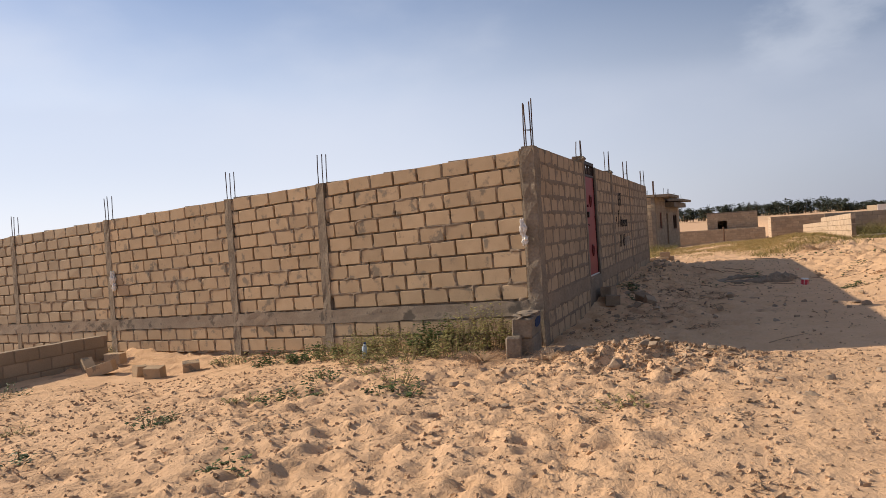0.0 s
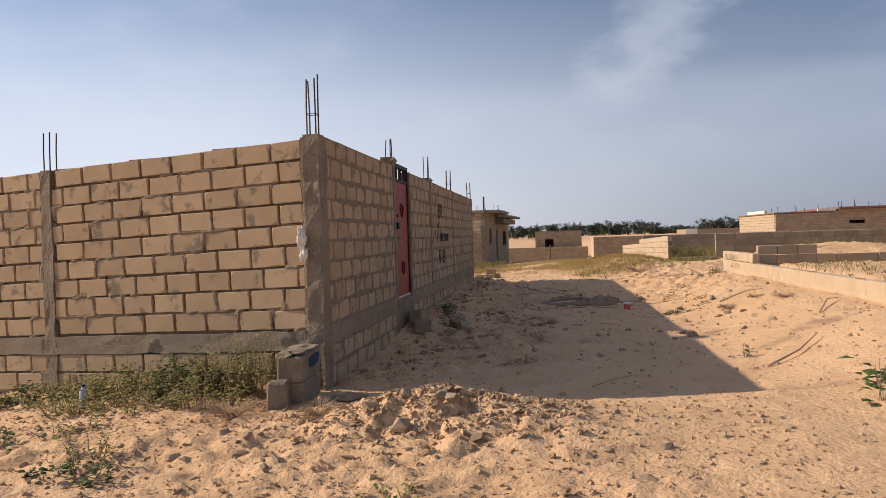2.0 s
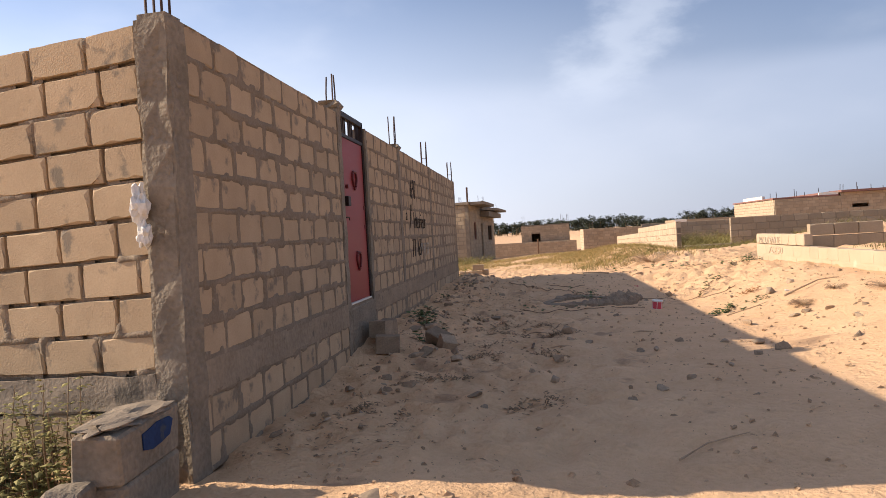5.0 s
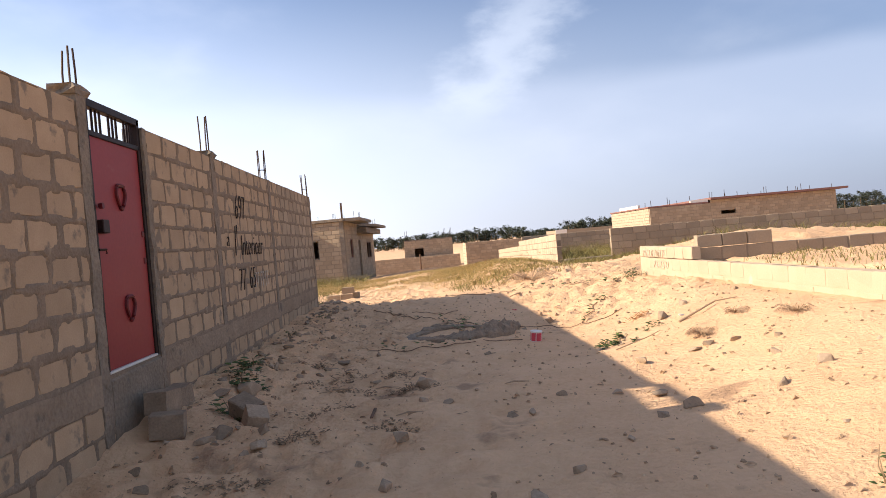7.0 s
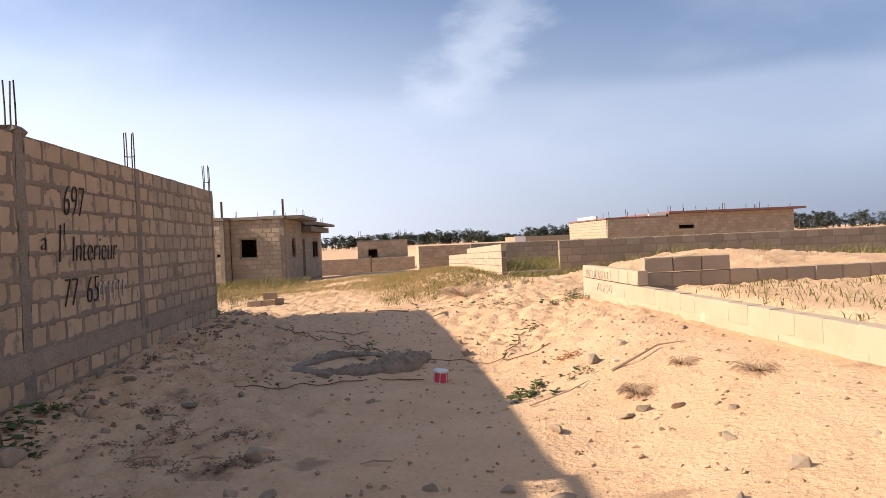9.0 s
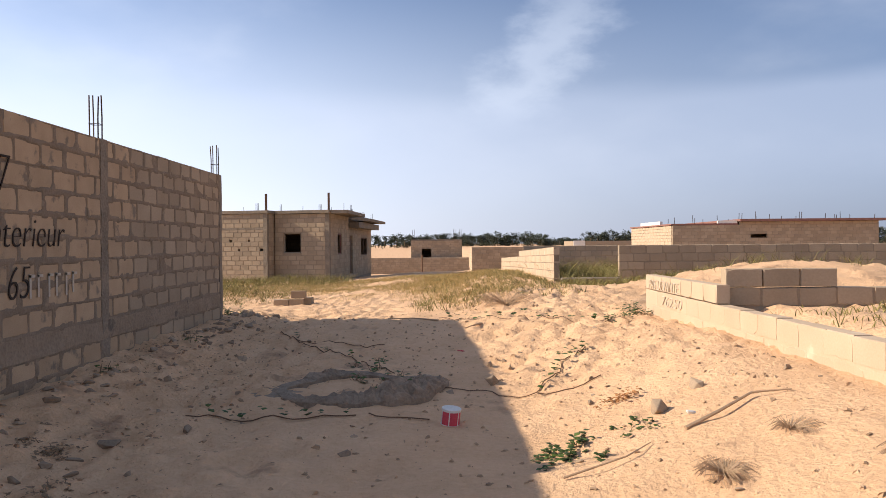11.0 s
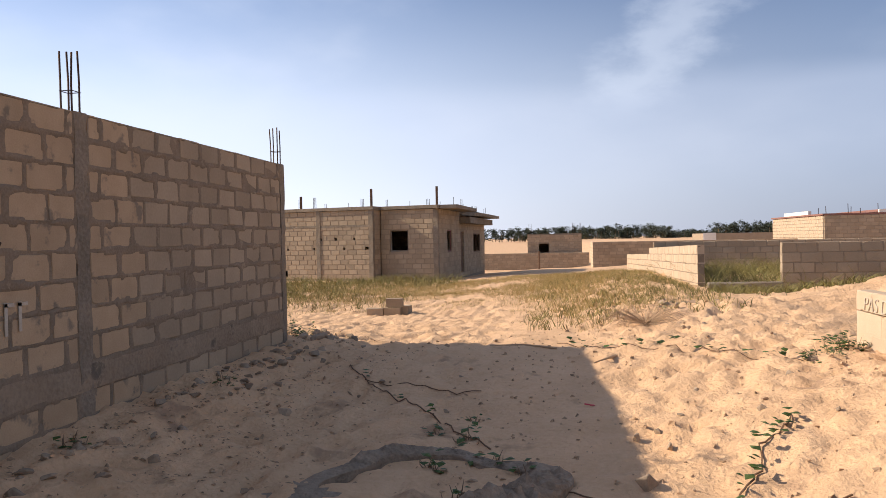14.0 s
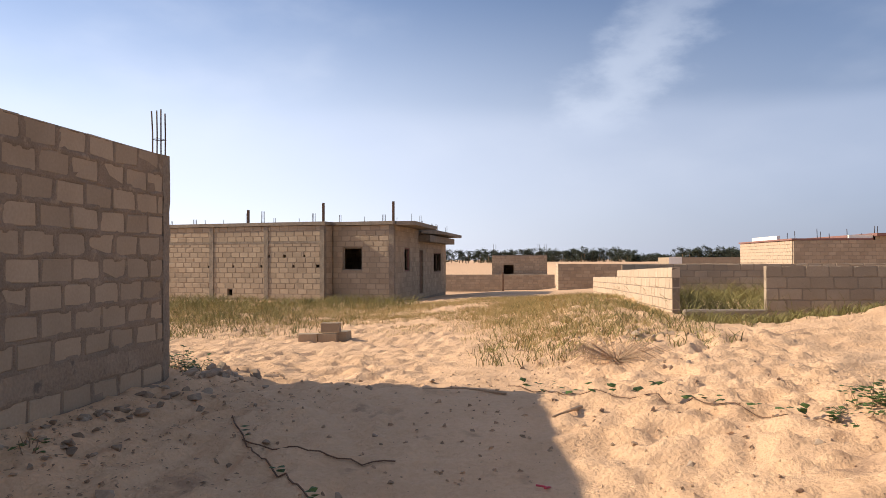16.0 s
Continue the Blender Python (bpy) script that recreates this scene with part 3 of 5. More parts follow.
link("tie_beam", beam_mesh(FLEN - 0.2, FZ + BEAM * (BH + JOINT), FSLOPE, 0.17, 77), GREY_CONCRETE, front, None, "grey cast tie beam")

# the two sides of the compound that close it
back = block_wall("wall_3", (CX - 0.1, CY + 14.02), 180 - 12.5, 12.0, WZ - 0.1, WROWS, 0.15, joined=True, seed=12)
tagged(back, "far wall of the compound in sandy cement blocks", "wall", kind="structure")

# ---------- low wall on the other side of the lane ----------
LX = 4.35
low = block_wall("wall_4", (LX + 0.075, 22.2), -90, 11.0, -0.135, 4, 0.15, PALE_SUNLIT, PALE_SUNLIT, recess=0.003, seed=21)
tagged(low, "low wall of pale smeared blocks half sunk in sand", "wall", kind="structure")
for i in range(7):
    link("block", block_meshes(PALE_SUNLIT, 0.15)[i], None, low, pose(0.20 + i * 0.41, 0, 0.82, 0, 0.3, 0))
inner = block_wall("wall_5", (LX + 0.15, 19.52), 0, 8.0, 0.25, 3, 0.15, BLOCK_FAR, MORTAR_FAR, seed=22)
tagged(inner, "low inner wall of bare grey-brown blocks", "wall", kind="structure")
for i in range(3):
    link("block", block_meshes(BLOCK_FAR, 0.15)[i], None, inner, pose(0.2 + i * 0.412, 0, 0.99, 0, 0.3, 0))

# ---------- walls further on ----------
wall_b = block_wall("wall_6", (4.35, 40.4), -90, 9.4, -0.18, 6, 0.15, PALE_SUNLIT, MORTAR, seed=31, slope=0.0213, recess=0.006)
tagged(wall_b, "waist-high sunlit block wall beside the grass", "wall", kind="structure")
wall_b2 = block_wall("wall_7", (4.36, 49.7), -90, 9.28, -0.40, 5, 0.15, PALE_SUNLIT, MORTAR, seed=32, slope=0.024, joined=True)
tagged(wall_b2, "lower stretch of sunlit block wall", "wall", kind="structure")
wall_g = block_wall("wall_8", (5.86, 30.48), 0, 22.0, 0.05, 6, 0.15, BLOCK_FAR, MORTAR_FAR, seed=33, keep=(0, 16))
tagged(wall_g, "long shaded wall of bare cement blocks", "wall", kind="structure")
for s in (10.9,):
    v, f = rough_post(0.17, 0.17, 1.75, 61, 0.006)
    link("column", mesh("column", v, f), CONCRETE, wall_g, pose(s, -0.004, -0.3))
sill = link("threshold", box_mesh("threshold", 1.5, 0.2, 0.7, 0.02, 5, 0.01), GREY_CONCRETE, None, pose(5.12, 30.45, 0.15))
tagged(sill, "low concrete threshold across the wall's gap", "threshold", kind="structure")
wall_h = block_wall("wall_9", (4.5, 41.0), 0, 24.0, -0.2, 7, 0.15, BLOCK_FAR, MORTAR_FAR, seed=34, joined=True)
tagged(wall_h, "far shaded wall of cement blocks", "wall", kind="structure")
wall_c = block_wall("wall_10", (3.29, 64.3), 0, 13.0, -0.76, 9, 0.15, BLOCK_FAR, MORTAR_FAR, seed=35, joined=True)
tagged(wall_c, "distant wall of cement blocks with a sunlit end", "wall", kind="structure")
# paler than the wall it ends: sunlight put into the block colour
wall_ce = block_wall("wall_11", (3.36, 68.7), -90, 4.3, -0.76, 9, 0.15, PALE_SUNLIT, MORTAR, seed=36, joined=True)
tagged(wall_ce, "short sunlit return of a distant block wall", "wall", kind="structure")

# ---------- house with overhanging roof slabs ----------
def empty_thing(name, label, category, group=""):
    return tagged(new(name), label, category, group)


def prism(points, z0, z1):
    n = len(points)
    v = [(x, y, z0) for x, y in points] + [(x, y, z1) for x, y in points]
    f = [list(range(n))[::-1], list(range(n, 2 * n))] + [[i, (i + 1) % n, n + (i + 1) % n, n + i] for i in range(n)]
    return v, f


def slab(name, points, z0, z1, mat, parent, label=""):
    h = Heap()
    h.add(*prism(points, z0, z1))
    return link(name, h.mesh(name), mat, parent, None, label)


def window_frame(parent, s0, s1, z0, z1, y, mat, mullion=False):
    h = Heap()
    t = 0.05
    h.box(s0, y - 0.03, z0, s0 + t, y + 0.03, z1), h.box(s1 - t, y - 0.03, z0, s1, y + 0.03, z1)
    h.box(s0 + t, y - 0.03, z0, s1 - t, y + 0.03, z0 + t), h.box(s0 + t, y - 0.03, z1 - t, s1 - t, y + 0.03, z1)
    if mullion:
        h.box((s0 + s1) / 2 - 0.03, y - 0.03, z0 + t, (s0 + s1) / 2 + 0.03, y + 0.03, z1 - t)
    return link("window_frame", h.mesh("window_frame"), mat, parent)


EX, EY, EA = -3.8, 45.0, radians(2.5)
eu, en = Vector((math.sin(EA), math.cos(EA))), Vector((math.cos(EA), -math.sin(EA)))


def e_at(along, out):
    p = Vector((EX, EY)) + eu * along + en * out
    return (p.x, p.y)


HA = radians(13)
hl, hf = Vector((-math.cos(HA), math.sin(HA))), Vector((-math.sin(HA), -math.cos(HA)))


def h_at(left, out):
    p = Vector((EX, EY)) + hl * left + hf * out
    return (p.x, p.y)


house = empty_thing("house", "single-storey bare cement-block house with flat overhanging roof slabs", "house")
EZ, EROWS = -0.35, 15
ETOP = EZ + EROWS * (BH + JOINT)
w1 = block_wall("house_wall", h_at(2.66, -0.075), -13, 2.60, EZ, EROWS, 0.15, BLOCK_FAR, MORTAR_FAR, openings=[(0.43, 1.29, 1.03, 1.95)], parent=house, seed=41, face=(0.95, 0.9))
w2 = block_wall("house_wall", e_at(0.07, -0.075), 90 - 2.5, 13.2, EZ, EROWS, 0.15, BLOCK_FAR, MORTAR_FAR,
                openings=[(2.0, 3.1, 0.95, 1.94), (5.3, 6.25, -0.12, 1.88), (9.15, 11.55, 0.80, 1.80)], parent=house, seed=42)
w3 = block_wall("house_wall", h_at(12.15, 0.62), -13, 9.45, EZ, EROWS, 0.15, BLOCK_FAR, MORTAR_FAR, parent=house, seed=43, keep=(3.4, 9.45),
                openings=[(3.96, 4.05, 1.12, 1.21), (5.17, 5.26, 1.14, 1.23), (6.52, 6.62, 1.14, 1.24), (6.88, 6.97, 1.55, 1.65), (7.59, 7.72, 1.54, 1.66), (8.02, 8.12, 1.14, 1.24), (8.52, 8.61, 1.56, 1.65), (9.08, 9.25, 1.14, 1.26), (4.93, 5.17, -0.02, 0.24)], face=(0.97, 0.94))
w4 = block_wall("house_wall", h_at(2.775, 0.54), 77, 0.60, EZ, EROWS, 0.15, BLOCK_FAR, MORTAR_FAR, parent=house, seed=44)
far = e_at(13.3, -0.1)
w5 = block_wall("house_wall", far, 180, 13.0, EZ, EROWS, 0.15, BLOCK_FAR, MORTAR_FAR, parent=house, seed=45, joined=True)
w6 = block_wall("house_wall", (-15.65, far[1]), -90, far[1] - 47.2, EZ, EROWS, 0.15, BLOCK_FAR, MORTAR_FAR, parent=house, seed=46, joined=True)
for lft, out in ((0.1, -0.09), (2.78, 0.62), (5.35, 0.63), (8.0, 0.63)):
    v, f = rough_post(0.2, 0.19, ETOP - EZ, int(lft * 10) + 3, 0.006)
    c = link("column", mesh("column", v, f), CONCRETE, house, pose(*h_at(lft, out), EZ, 0, 0, -13), "pale cast concrete post")
link("lintel_band", box_mesh("lintel_band", 9.4, 0.165, 0.09, 0.005), CONCRETE, house, pose(*h_at(7.45, 0.62), 2.15, 0, 0, -13))
slab("roof", [h_at(12.3, 0.78), h_at(2.62, 0.78), h_at(2.62, 0.12), h_at(-0.05, 0.14), e_at(0.0, 0.12), e_at(13.4, 0.12), (far[0] - 13, far[1] + 0.2)], ETOP + 0.004, ETOP + 0.14, CONCRETE, house, "weathered concrete roof slab")
slab("roof_canopy", [e_at(-0.1, 0.13), e_at(-0.1, 0.88), e_at(5.0, 0.88), e_at(5.0, 0.13)], ETOP - 0.02, ETOP + 0.13, CONCRETE, house, "overhanging concrete canopy")
slab("roof_canopy", [e_at(5.1, 0.13), e_at(7.1, 0.88), e_at(13.3, 0.9), e_at(13.3, 0.13)], ETOP - 0.17, ETOP - 0.03, CONCRETE, house, "overhanging concrete canopy")
slab("porch_beam", [e_at(5.1, 0.01), e_at(5.1, 0.55), e_at(12.9, 0.55), e_at(12.9, 0.01)], ETOP - 0.55, ETOP - 0.25, CONCRETE, house)
window_frame(w2, 2.0, 3.1, 0.95, 1.94, 0.0, ROOF_RED)
window_frame(w2, 9.15, 11.55, 0.80, 1.80, 0.0, WOOD, True)
link("door_leaf", box_mesh("door_leaf", 0.93, 0.04, 1.98, 0.006), WOOD, w2, pose(5.775, 0.03, 0.87))
window_frame(w1, 0.43, 1.29, 1.03, 1.95, 0.02, CONCRETE)
# near-black floor stands in for the unlit rooms behind the openings
slab("floor_slab", [h_at(12.0, 0.5), h_at(2.8, 0.5), h_at(2.8, -0.2), h_at(0.2, -0.2), e_at(13.1, -0.2), (far[0] - 13, far[1] - 0.2)], EZ - 0.1, EZ + 0.1, DARKNESS, house)
slab("foundation", [e_at(0.1, -0.01), e_at(13.2, -0.01), e_at(13.2, -0.3), e_at(0.1, -0.3)], EZ - 0.7, EZ - 0.002, CONCRETE, house)
rng = random.Random(5)
for i in range(14):
    x, y = h_at(11.8 - i * 0.86 + rng.uniform(-0.2, 0.2), 0.5 if i < 11 else -0.2)
    h, top = Heap(), rng.uniform(0.12, 0.5)
    for k in range(rng.choice((1, 2, 3))):
        h.tube([(x + k * 0.06, y, ETOP + 0.1), (x + k * 0.06 + rng.uniform(-0.01, 0.01), y, ETOP + 0.14 + top)], 0.012, 4)
    link("rebar", h.mesh("rebar"), REBAR, house)
for i in range(9):
    p = e_at(0.6 + i * 1.45, rng.uniform(0.0, 0.5))
    h, top = Heap(), rng.uniform(0.15, 0.42)
    for k in range(rng.choice((1, 2))):
        h.tube([(p[0] + k * 0.06, p[1], ETOP + 0.08), (p[0] + k * 0.06, p[1], ETOP + 0.14 + top)], 0.012, 4)
    link("rebar", h.mesh("rebar"), REBAR, house)
for (x, y), t in ((h_at(0.05, -0.1), 0.78), (h_at(2.8, 0.55), 0.75), (h_at(6.3, 0.55), 0.55)):
    h = Heap()
    h.box(x - 0.045, y - 0.045, ETOP + 0.1, x + 0.045, y + 0.045, ETOP + 0.14 + t)
    link("roof_stub", h.mesh("roof_stub"), WOOD, house)

# ---------- hut and fence wall far ahead ----------
hut = empty_thing("hut", "small flat-roofed cement-block hut with a square window", "hut")
HY, HZ = 82.0, -1.25
HL, HR = -1.76, 2.95
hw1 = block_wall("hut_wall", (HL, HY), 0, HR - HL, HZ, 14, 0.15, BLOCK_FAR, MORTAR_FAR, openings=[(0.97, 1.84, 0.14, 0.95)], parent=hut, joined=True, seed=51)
# the hut's sun-facing side, lightened by colour
hw2 = block_wall("hut_wall", (HL + 0.02, HY + 4.0), -90, 3.9, HZ, 14, 0.15, PALE_SUNLIT, MORTAR, parent=hut, joined=True, seed=52)
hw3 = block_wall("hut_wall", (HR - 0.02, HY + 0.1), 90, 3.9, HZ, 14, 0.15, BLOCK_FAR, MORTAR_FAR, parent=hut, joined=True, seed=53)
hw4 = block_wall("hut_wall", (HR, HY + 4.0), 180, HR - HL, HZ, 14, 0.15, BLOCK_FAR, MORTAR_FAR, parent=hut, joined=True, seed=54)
slab("roof", [(HL - 0.05, HY - 0.08), (HR + 0.05, HY - 0.08), (HR + 0.05, HY + 4.1), (HL - 0.05, HY + 4.1)], HZ + 2.97, HZ + 3.07, CONCRETE, hut)
for x in (HL + 0.1, HL + 0.3, HR - 0.75, HR - 0.6, HR - 0.15, HR - 0.02):
    h = Heap()
    h.tube([(x, HY + 0.05, HZ + 3.0), (x, HY + 0.05, HZ + 4.0)], 0.02, 4)
    link("rebar", h.mesh("rebar"), REBAR, hut)
fence = block_wall("wall_12", (-11.0, HY - 1.0), 0, 14.6, HZ - 0.1, 7, 0.15, BLOCK_FAR, MORTAR_FAR, joined=True, seed=55)
tagged(fence, "low distant wall of brown cement blocks", "wall", kind="structure")
post = empty_thing("post", "dark wooden post standing on sand before a low block wall", "post")
h = Heap()
h.tube([(0, 0, -0.3), (0.01, 0, 0.6), (0.0, 0.01, 1.2)], [0.07, 0.065, 0.06], 6)
link("shaft", h.mesh("shaft"), WOOD, post)
post.matrix_basis = pose(-0.22, 64.0, gz(-0.22, 64.0))

# ---------- long house behind the wall ----------
villa = empty_thing("villa", "long low unfinished block building with a red-edged roof slab", "building")
FX, FY, FZ0 = 16.0, 59.5, -0.3
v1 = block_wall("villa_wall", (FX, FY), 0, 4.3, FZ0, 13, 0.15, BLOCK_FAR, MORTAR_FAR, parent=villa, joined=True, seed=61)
# sun-facing side in paler blocks, so its sunlight is partly colour
v2 = block_wall("villa_wall", (FX + 0.05, FY + 10.5), -90, 10.4, FZ0, 13, 0.15, PALE_SUNLIT, MORTAR, parent=villa, joined=True, seed=62)
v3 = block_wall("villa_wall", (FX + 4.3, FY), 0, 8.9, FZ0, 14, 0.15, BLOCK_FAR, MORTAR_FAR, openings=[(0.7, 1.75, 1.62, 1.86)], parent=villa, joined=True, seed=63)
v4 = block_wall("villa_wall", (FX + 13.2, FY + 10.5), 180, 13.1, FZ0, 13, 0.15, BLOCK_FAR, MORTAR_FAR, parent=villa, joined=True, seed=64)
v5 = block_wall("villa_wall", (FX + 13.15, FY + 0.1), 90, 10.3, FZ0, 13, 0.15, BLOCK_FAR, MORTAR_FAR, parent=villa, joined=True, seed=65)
slab("roof", [(FX + 4.2, FY - 0.45), (FX + 13.9, FY - 0.45), (FX + 13.9, FY + 10.6), (FX + 4.2, FY + 10.6)], FZ0 + 14 * 0.212 + 0.005, FZ0 + 14 * 0.212 + 0.15, ROOF_RED, villa, "reddish concrete roof slab")
slab("roof_low", [(FX - 0.1, FY - 0.1), (FX + 4.15, FY - 0.1), (FX + 4.15, FY + 10.6), (FX - 0.1, FY + 10.6)], FZ0 + 13 * 0.212 + 0.005, FZ0 + 13 * 0.212 + 0.10, ROOF_RED, villa)
slab("parapet", [(FX - 0.08, FY + 2.5), (FX + 0.1, FY + 2.5), (FX + 0.1, FY + 7.5), (FX - 0.08, FY + 7.5)], FZ0 + 13 * 0.212 + 0.10, FZ0 + 13 * 0.212 + 0.32, WASH, villa, "whitewashed parapet")
slab("parapet", [(FX + 2.9, FY - 0.05), (FX + 4.15, FY - 0.05), (FX + 4.15, FY + 0.1), (FX + 2.9, FY + 0.1)], FZ0 + 13 * 0.212 + 0.10, FZ0 + 13 * 0.212 + 0.28, WASH, villa, "whitewashed parapet")
for i in range(22):
    x = FX + 0.1 + i * 0.63 + rng.uniform(-0.2, 0.2)
    zr = FZ0 + (13 if x < FX + 4.2 else 14) * 0.212 + 0.1
    h = Heap()
    yy = FY + rng.uniform(0.2, 2.5)
    h.tube([(x, yy, zr), (x + rng.uniform(-0.03, 0.03), yy, zr + rng.uniform(0.25, 0.6))], 0.02, 4)
    link("rebar", h.mesh("rebar"), REBAR, villa)
shed = empty_thing("shed", "distant low building with a whitewashed front", "building")
slab("wall", [(17.5, 105), (30, 105), (30, 113), (17.5, 113)], -0.6, 1.60, BLOCK_FAR, shed)
slab("front_wall", [(17.4, 104.9), (18.85, 104.9), (18.85, 104.99), (17.4, 104.99)], -0.6, 1.66, WASH, shed, "whitewashed front")

# ---------- red gate ----------
gate = empty_thing("metal_gate", "closed red sheet-metal gate with a barred black top", "gate")
gate.matrix_basis = pose(CX - 0.045, CY + 3.60, 0.60, 0, 0, 90)
GW, GH = 1.06, 2.0
link("panel", box_mesh("panel", GW - 0.12, 0.03, GH - 0.28, 0.004), RED, gate, pose(GW / 2 + 0.01, 0, (GH - 0.28) / 2 + 0.02), "flat red panel")
for a, b, c, d in ((0.0, 0.0, 0.075, GH), (GW - 0.06, 0.0, GW, GH), (0.0, GH - 0.06, GW - 0.01, GH), (0.06, GH - 0.27, GW - 0.04, GH - 0.23)):
    h = Heap()
    h.box(a, -0.03, b, c, 0.03, d)
    link("frame_bar", h.mesh("frame_bar"), BLACK_METAL, gate)
for i, s in enumerate((0.20, 0.27, 0.34, 0.50, 0.57, 0.64, 0.80, 0.86, 0.91)):
    h = Heap()
    h.tube([(s, 0, GH - 0.25), (s + 0.002, 0, GH - 0.03)], 0.010, 6)
    link("grille_bar", h.mesh("grille_bar"), BLACK_METAL, gate)
for z in (1.32, 0.45):
    h = Heap()
    c = 0.56
    pts = []
    for q in range(25):
        a = 2 * math.pi * q / 24
        zz = math.sin(a) * 0.105
        pts.append((c + math.cos(a) * 0.085 * (1.0 if zz > 0 else 1 + zz / 0.105 * 0.5), -0.022, z + min(zz, 0.08)))
    h.tube(pts, 0.016, 6)
    link("shield_ring", h.mesh("shield_ring"), DARK_RED, gate, None, "dark red shield-shaped ring")
link("lock_box", box_mesh("lock_box", 0.11, 0.05, 0.10, 0.006), BLACK_METAL, gate, pose(0.16, -0.035, 1.07), "black lock box")
h = Heap()
h.tube([(0.13, -0.03, 1.22), (0.13, -0.06, 1.22)], 0.022, 8)
link("bolt", h.mesh("bolt"), DARK_RED, gate)
h = Heap()
h.tube([(0.06, -0.03, 0.90), (0.15, -0.045, 0.90), (0.15, -0.045, 0.87)], 0.009, 6)
link("latch", h.mesh("latch"), BLACK_METAL, gate)
for z in (0.78, 1.0):
    h = Heap()
    h.box(GW - 0.12, -0.022, z, GW - 0.07, -0.012, z + 0.05)
    link("hinge_plate", h.mesh("hinge_plate"), DARK_RED, gate)
# white strip added for the sliver of sunlight under the gate
h = Heap()
h.box(0.05, -0.04, 0.0, GW - 0.05, 0.02, 0.018)
link("threshold_strip", h.mesh("threshold_strip"), WHITE, gate, None, "white strip standing in for sunlight under the gate")


# ---------- writing ----------
def writing(parent, text, s, z, height, width, mat, y=-0.086, lean=0.0):
    c = bpy.data.curves.new("writing", "FONT")
    c.body, c.size, c.extrude, c.offset, c.shear = text, 1.0, 0.004, -0.024, 0.2
    tmp = bpy.data.objects.new("writing_tmp", c)
    scene.collection.objects.link(tmp)
    dg = bpy.context.evaluated_depsgraph_get()
    me = bpy.data.meshes.new_from_object(tmp.evaluated_get(dg))
    bpy.data.objects.remove(tmp)
    bpy.data.curves.remove(c)
    xs, ys = [v.co.x for v in me.vertices], [v.co.y for v in me.vertices]
    w, hh = max(xs) - min(xs), max(ys) - min(ys)
    for v in me.vertices:
        a, b, e = (v.co.x - min(xs)) / w * width, (v.co.y - min(ys)) / hh * height, v.co.z
        v.co = (s + a + lean * b, y - e, z + b)
    me.materials.clear()
    return link("painted_writing", me, mat, parent, None, "hand-painted letters")


writing(side, "697", 7.63, 1.86, 0.30, 0.52, BLACK_PAINT)
writing(side, "a", 7.10, 1.52, 0.11, 0.12, BLACK_PAINT)
writing(side, "l'", 7.47, 1.40, 0.38, 0.16, BLACK_PAINT)
writing(side, "Interieur", 7.78, 1.40, 0.25, 1.25, BLACK_PAINT)
writing(side, "77  65", 7.55, 0.96, 0.27, 0.88, BLACK_PAINT)
rng = random.Random(19)
for k in range(6):
    h = Heap()
    s = 8.42 + k * 0.13 + (0.05 if k > 1 else 0) + (0.05 if k > 3 else 0)
    h.box(s, -0.088, 0.93 + rng.uniform(0, 0.03), s + 0.028, -0.082, 1.16, 0.001)
    h.box(s, -0.088, 1.13, s + 0.09, -0.082, 1.155, 0.001)
    link("paint_stroke", h.mesh("paint_stroke"), WHITE_PAINT, side)
writing(low, "PAS DEVANTE", 0.22, 0.735, 0.13, 1.35, WHITE_PAINT, y=-0.081)
writing(low, "76250", 0.85, 0.535, 0.13, 0.85, WHITE_PAINT, y=-0.081)


# ---------- crumpled things ----------
def crumple(r, seed, sub=2, flat=1.0, amount=0.35):
    bm = bmesh.new()
    bmesh.ops.create_icosphere(bm, subdivisions=sub, radius=1)
    off = Vector((seed * 3.7, seed * 1.3, seed * 5.1))
    for v in bm.verts:
        d = 1 + amount * (noise.noise(v.co * 1.7 + off) + 0.5 * noise.noise(v.co * 4.1 + off))
        v.co = Vector((v.co.x * r[0], v.co.y * r[1], v.co.z * r[2] * flat)) * d
    me = bpy.data.meshes.new("crumple")
    bm.to_mesh(me)
    bm.free()
    return me


def angular(r, seed):
    """A broken lump with flat faces."""
    rg = random.Random(seed)
    bm = bmesh.new()
    tall, deep = rg.uniform(0.45, 0.8), rg.uniform(0.55, 0.9)
    for _ in range(11):
        p = Vector((rg.gauss(0, 1), rg.gauss(0, 1), rg.gauss(0, 1))).normalized() * rg.uniform(0.75, 1.15)
        bm.verts.new((p.x * r, p.y * r * deep, p.z * r * tall))
    res = bmesh.ops.convex_hull(bm, input=bm.verts)
    bmesh.ops.delete(bm, geom=[g for g in res["geom_interior"] if isinstance(g, bmesh.types.BMVert)], context="VERTS")
    bmesh.ops.bevel(bm, geom=bm.edges[:], offset=r * 0.035, segments=1, affect="EDGES")
    me = bpy.data.meshes.new("stone")
    bm.to_mesh(me)
    bm.free()
    return me


for x, y, z, sc in ((CX - 0.19, CY - 0.01, 1.50, 0.72), (CX - 8.75, CY + 1.92, 1.05, 0.9)):
    bag = empty_thing("plastic_bag", "crumpled white plastic bag stuck to the concrete post", "bag")
    bag.matrix_basis = pose(x, y, z, 0, 0, -12)
    me = crumple((0.055 * sc, 0.045, 0.13 * sc), 3, 3, amount=0.8)
    link("bag_body", me, WHITE, bag, pose(0, -0.02, 0.02))
    link("bag_tail", crumple((0.05 * sc, 0.035, 0.09 * sc), 9, 3, amount=0.8), WHITE, bag, pose(0.02, -0.02, -0.15, 0, 15, 0))

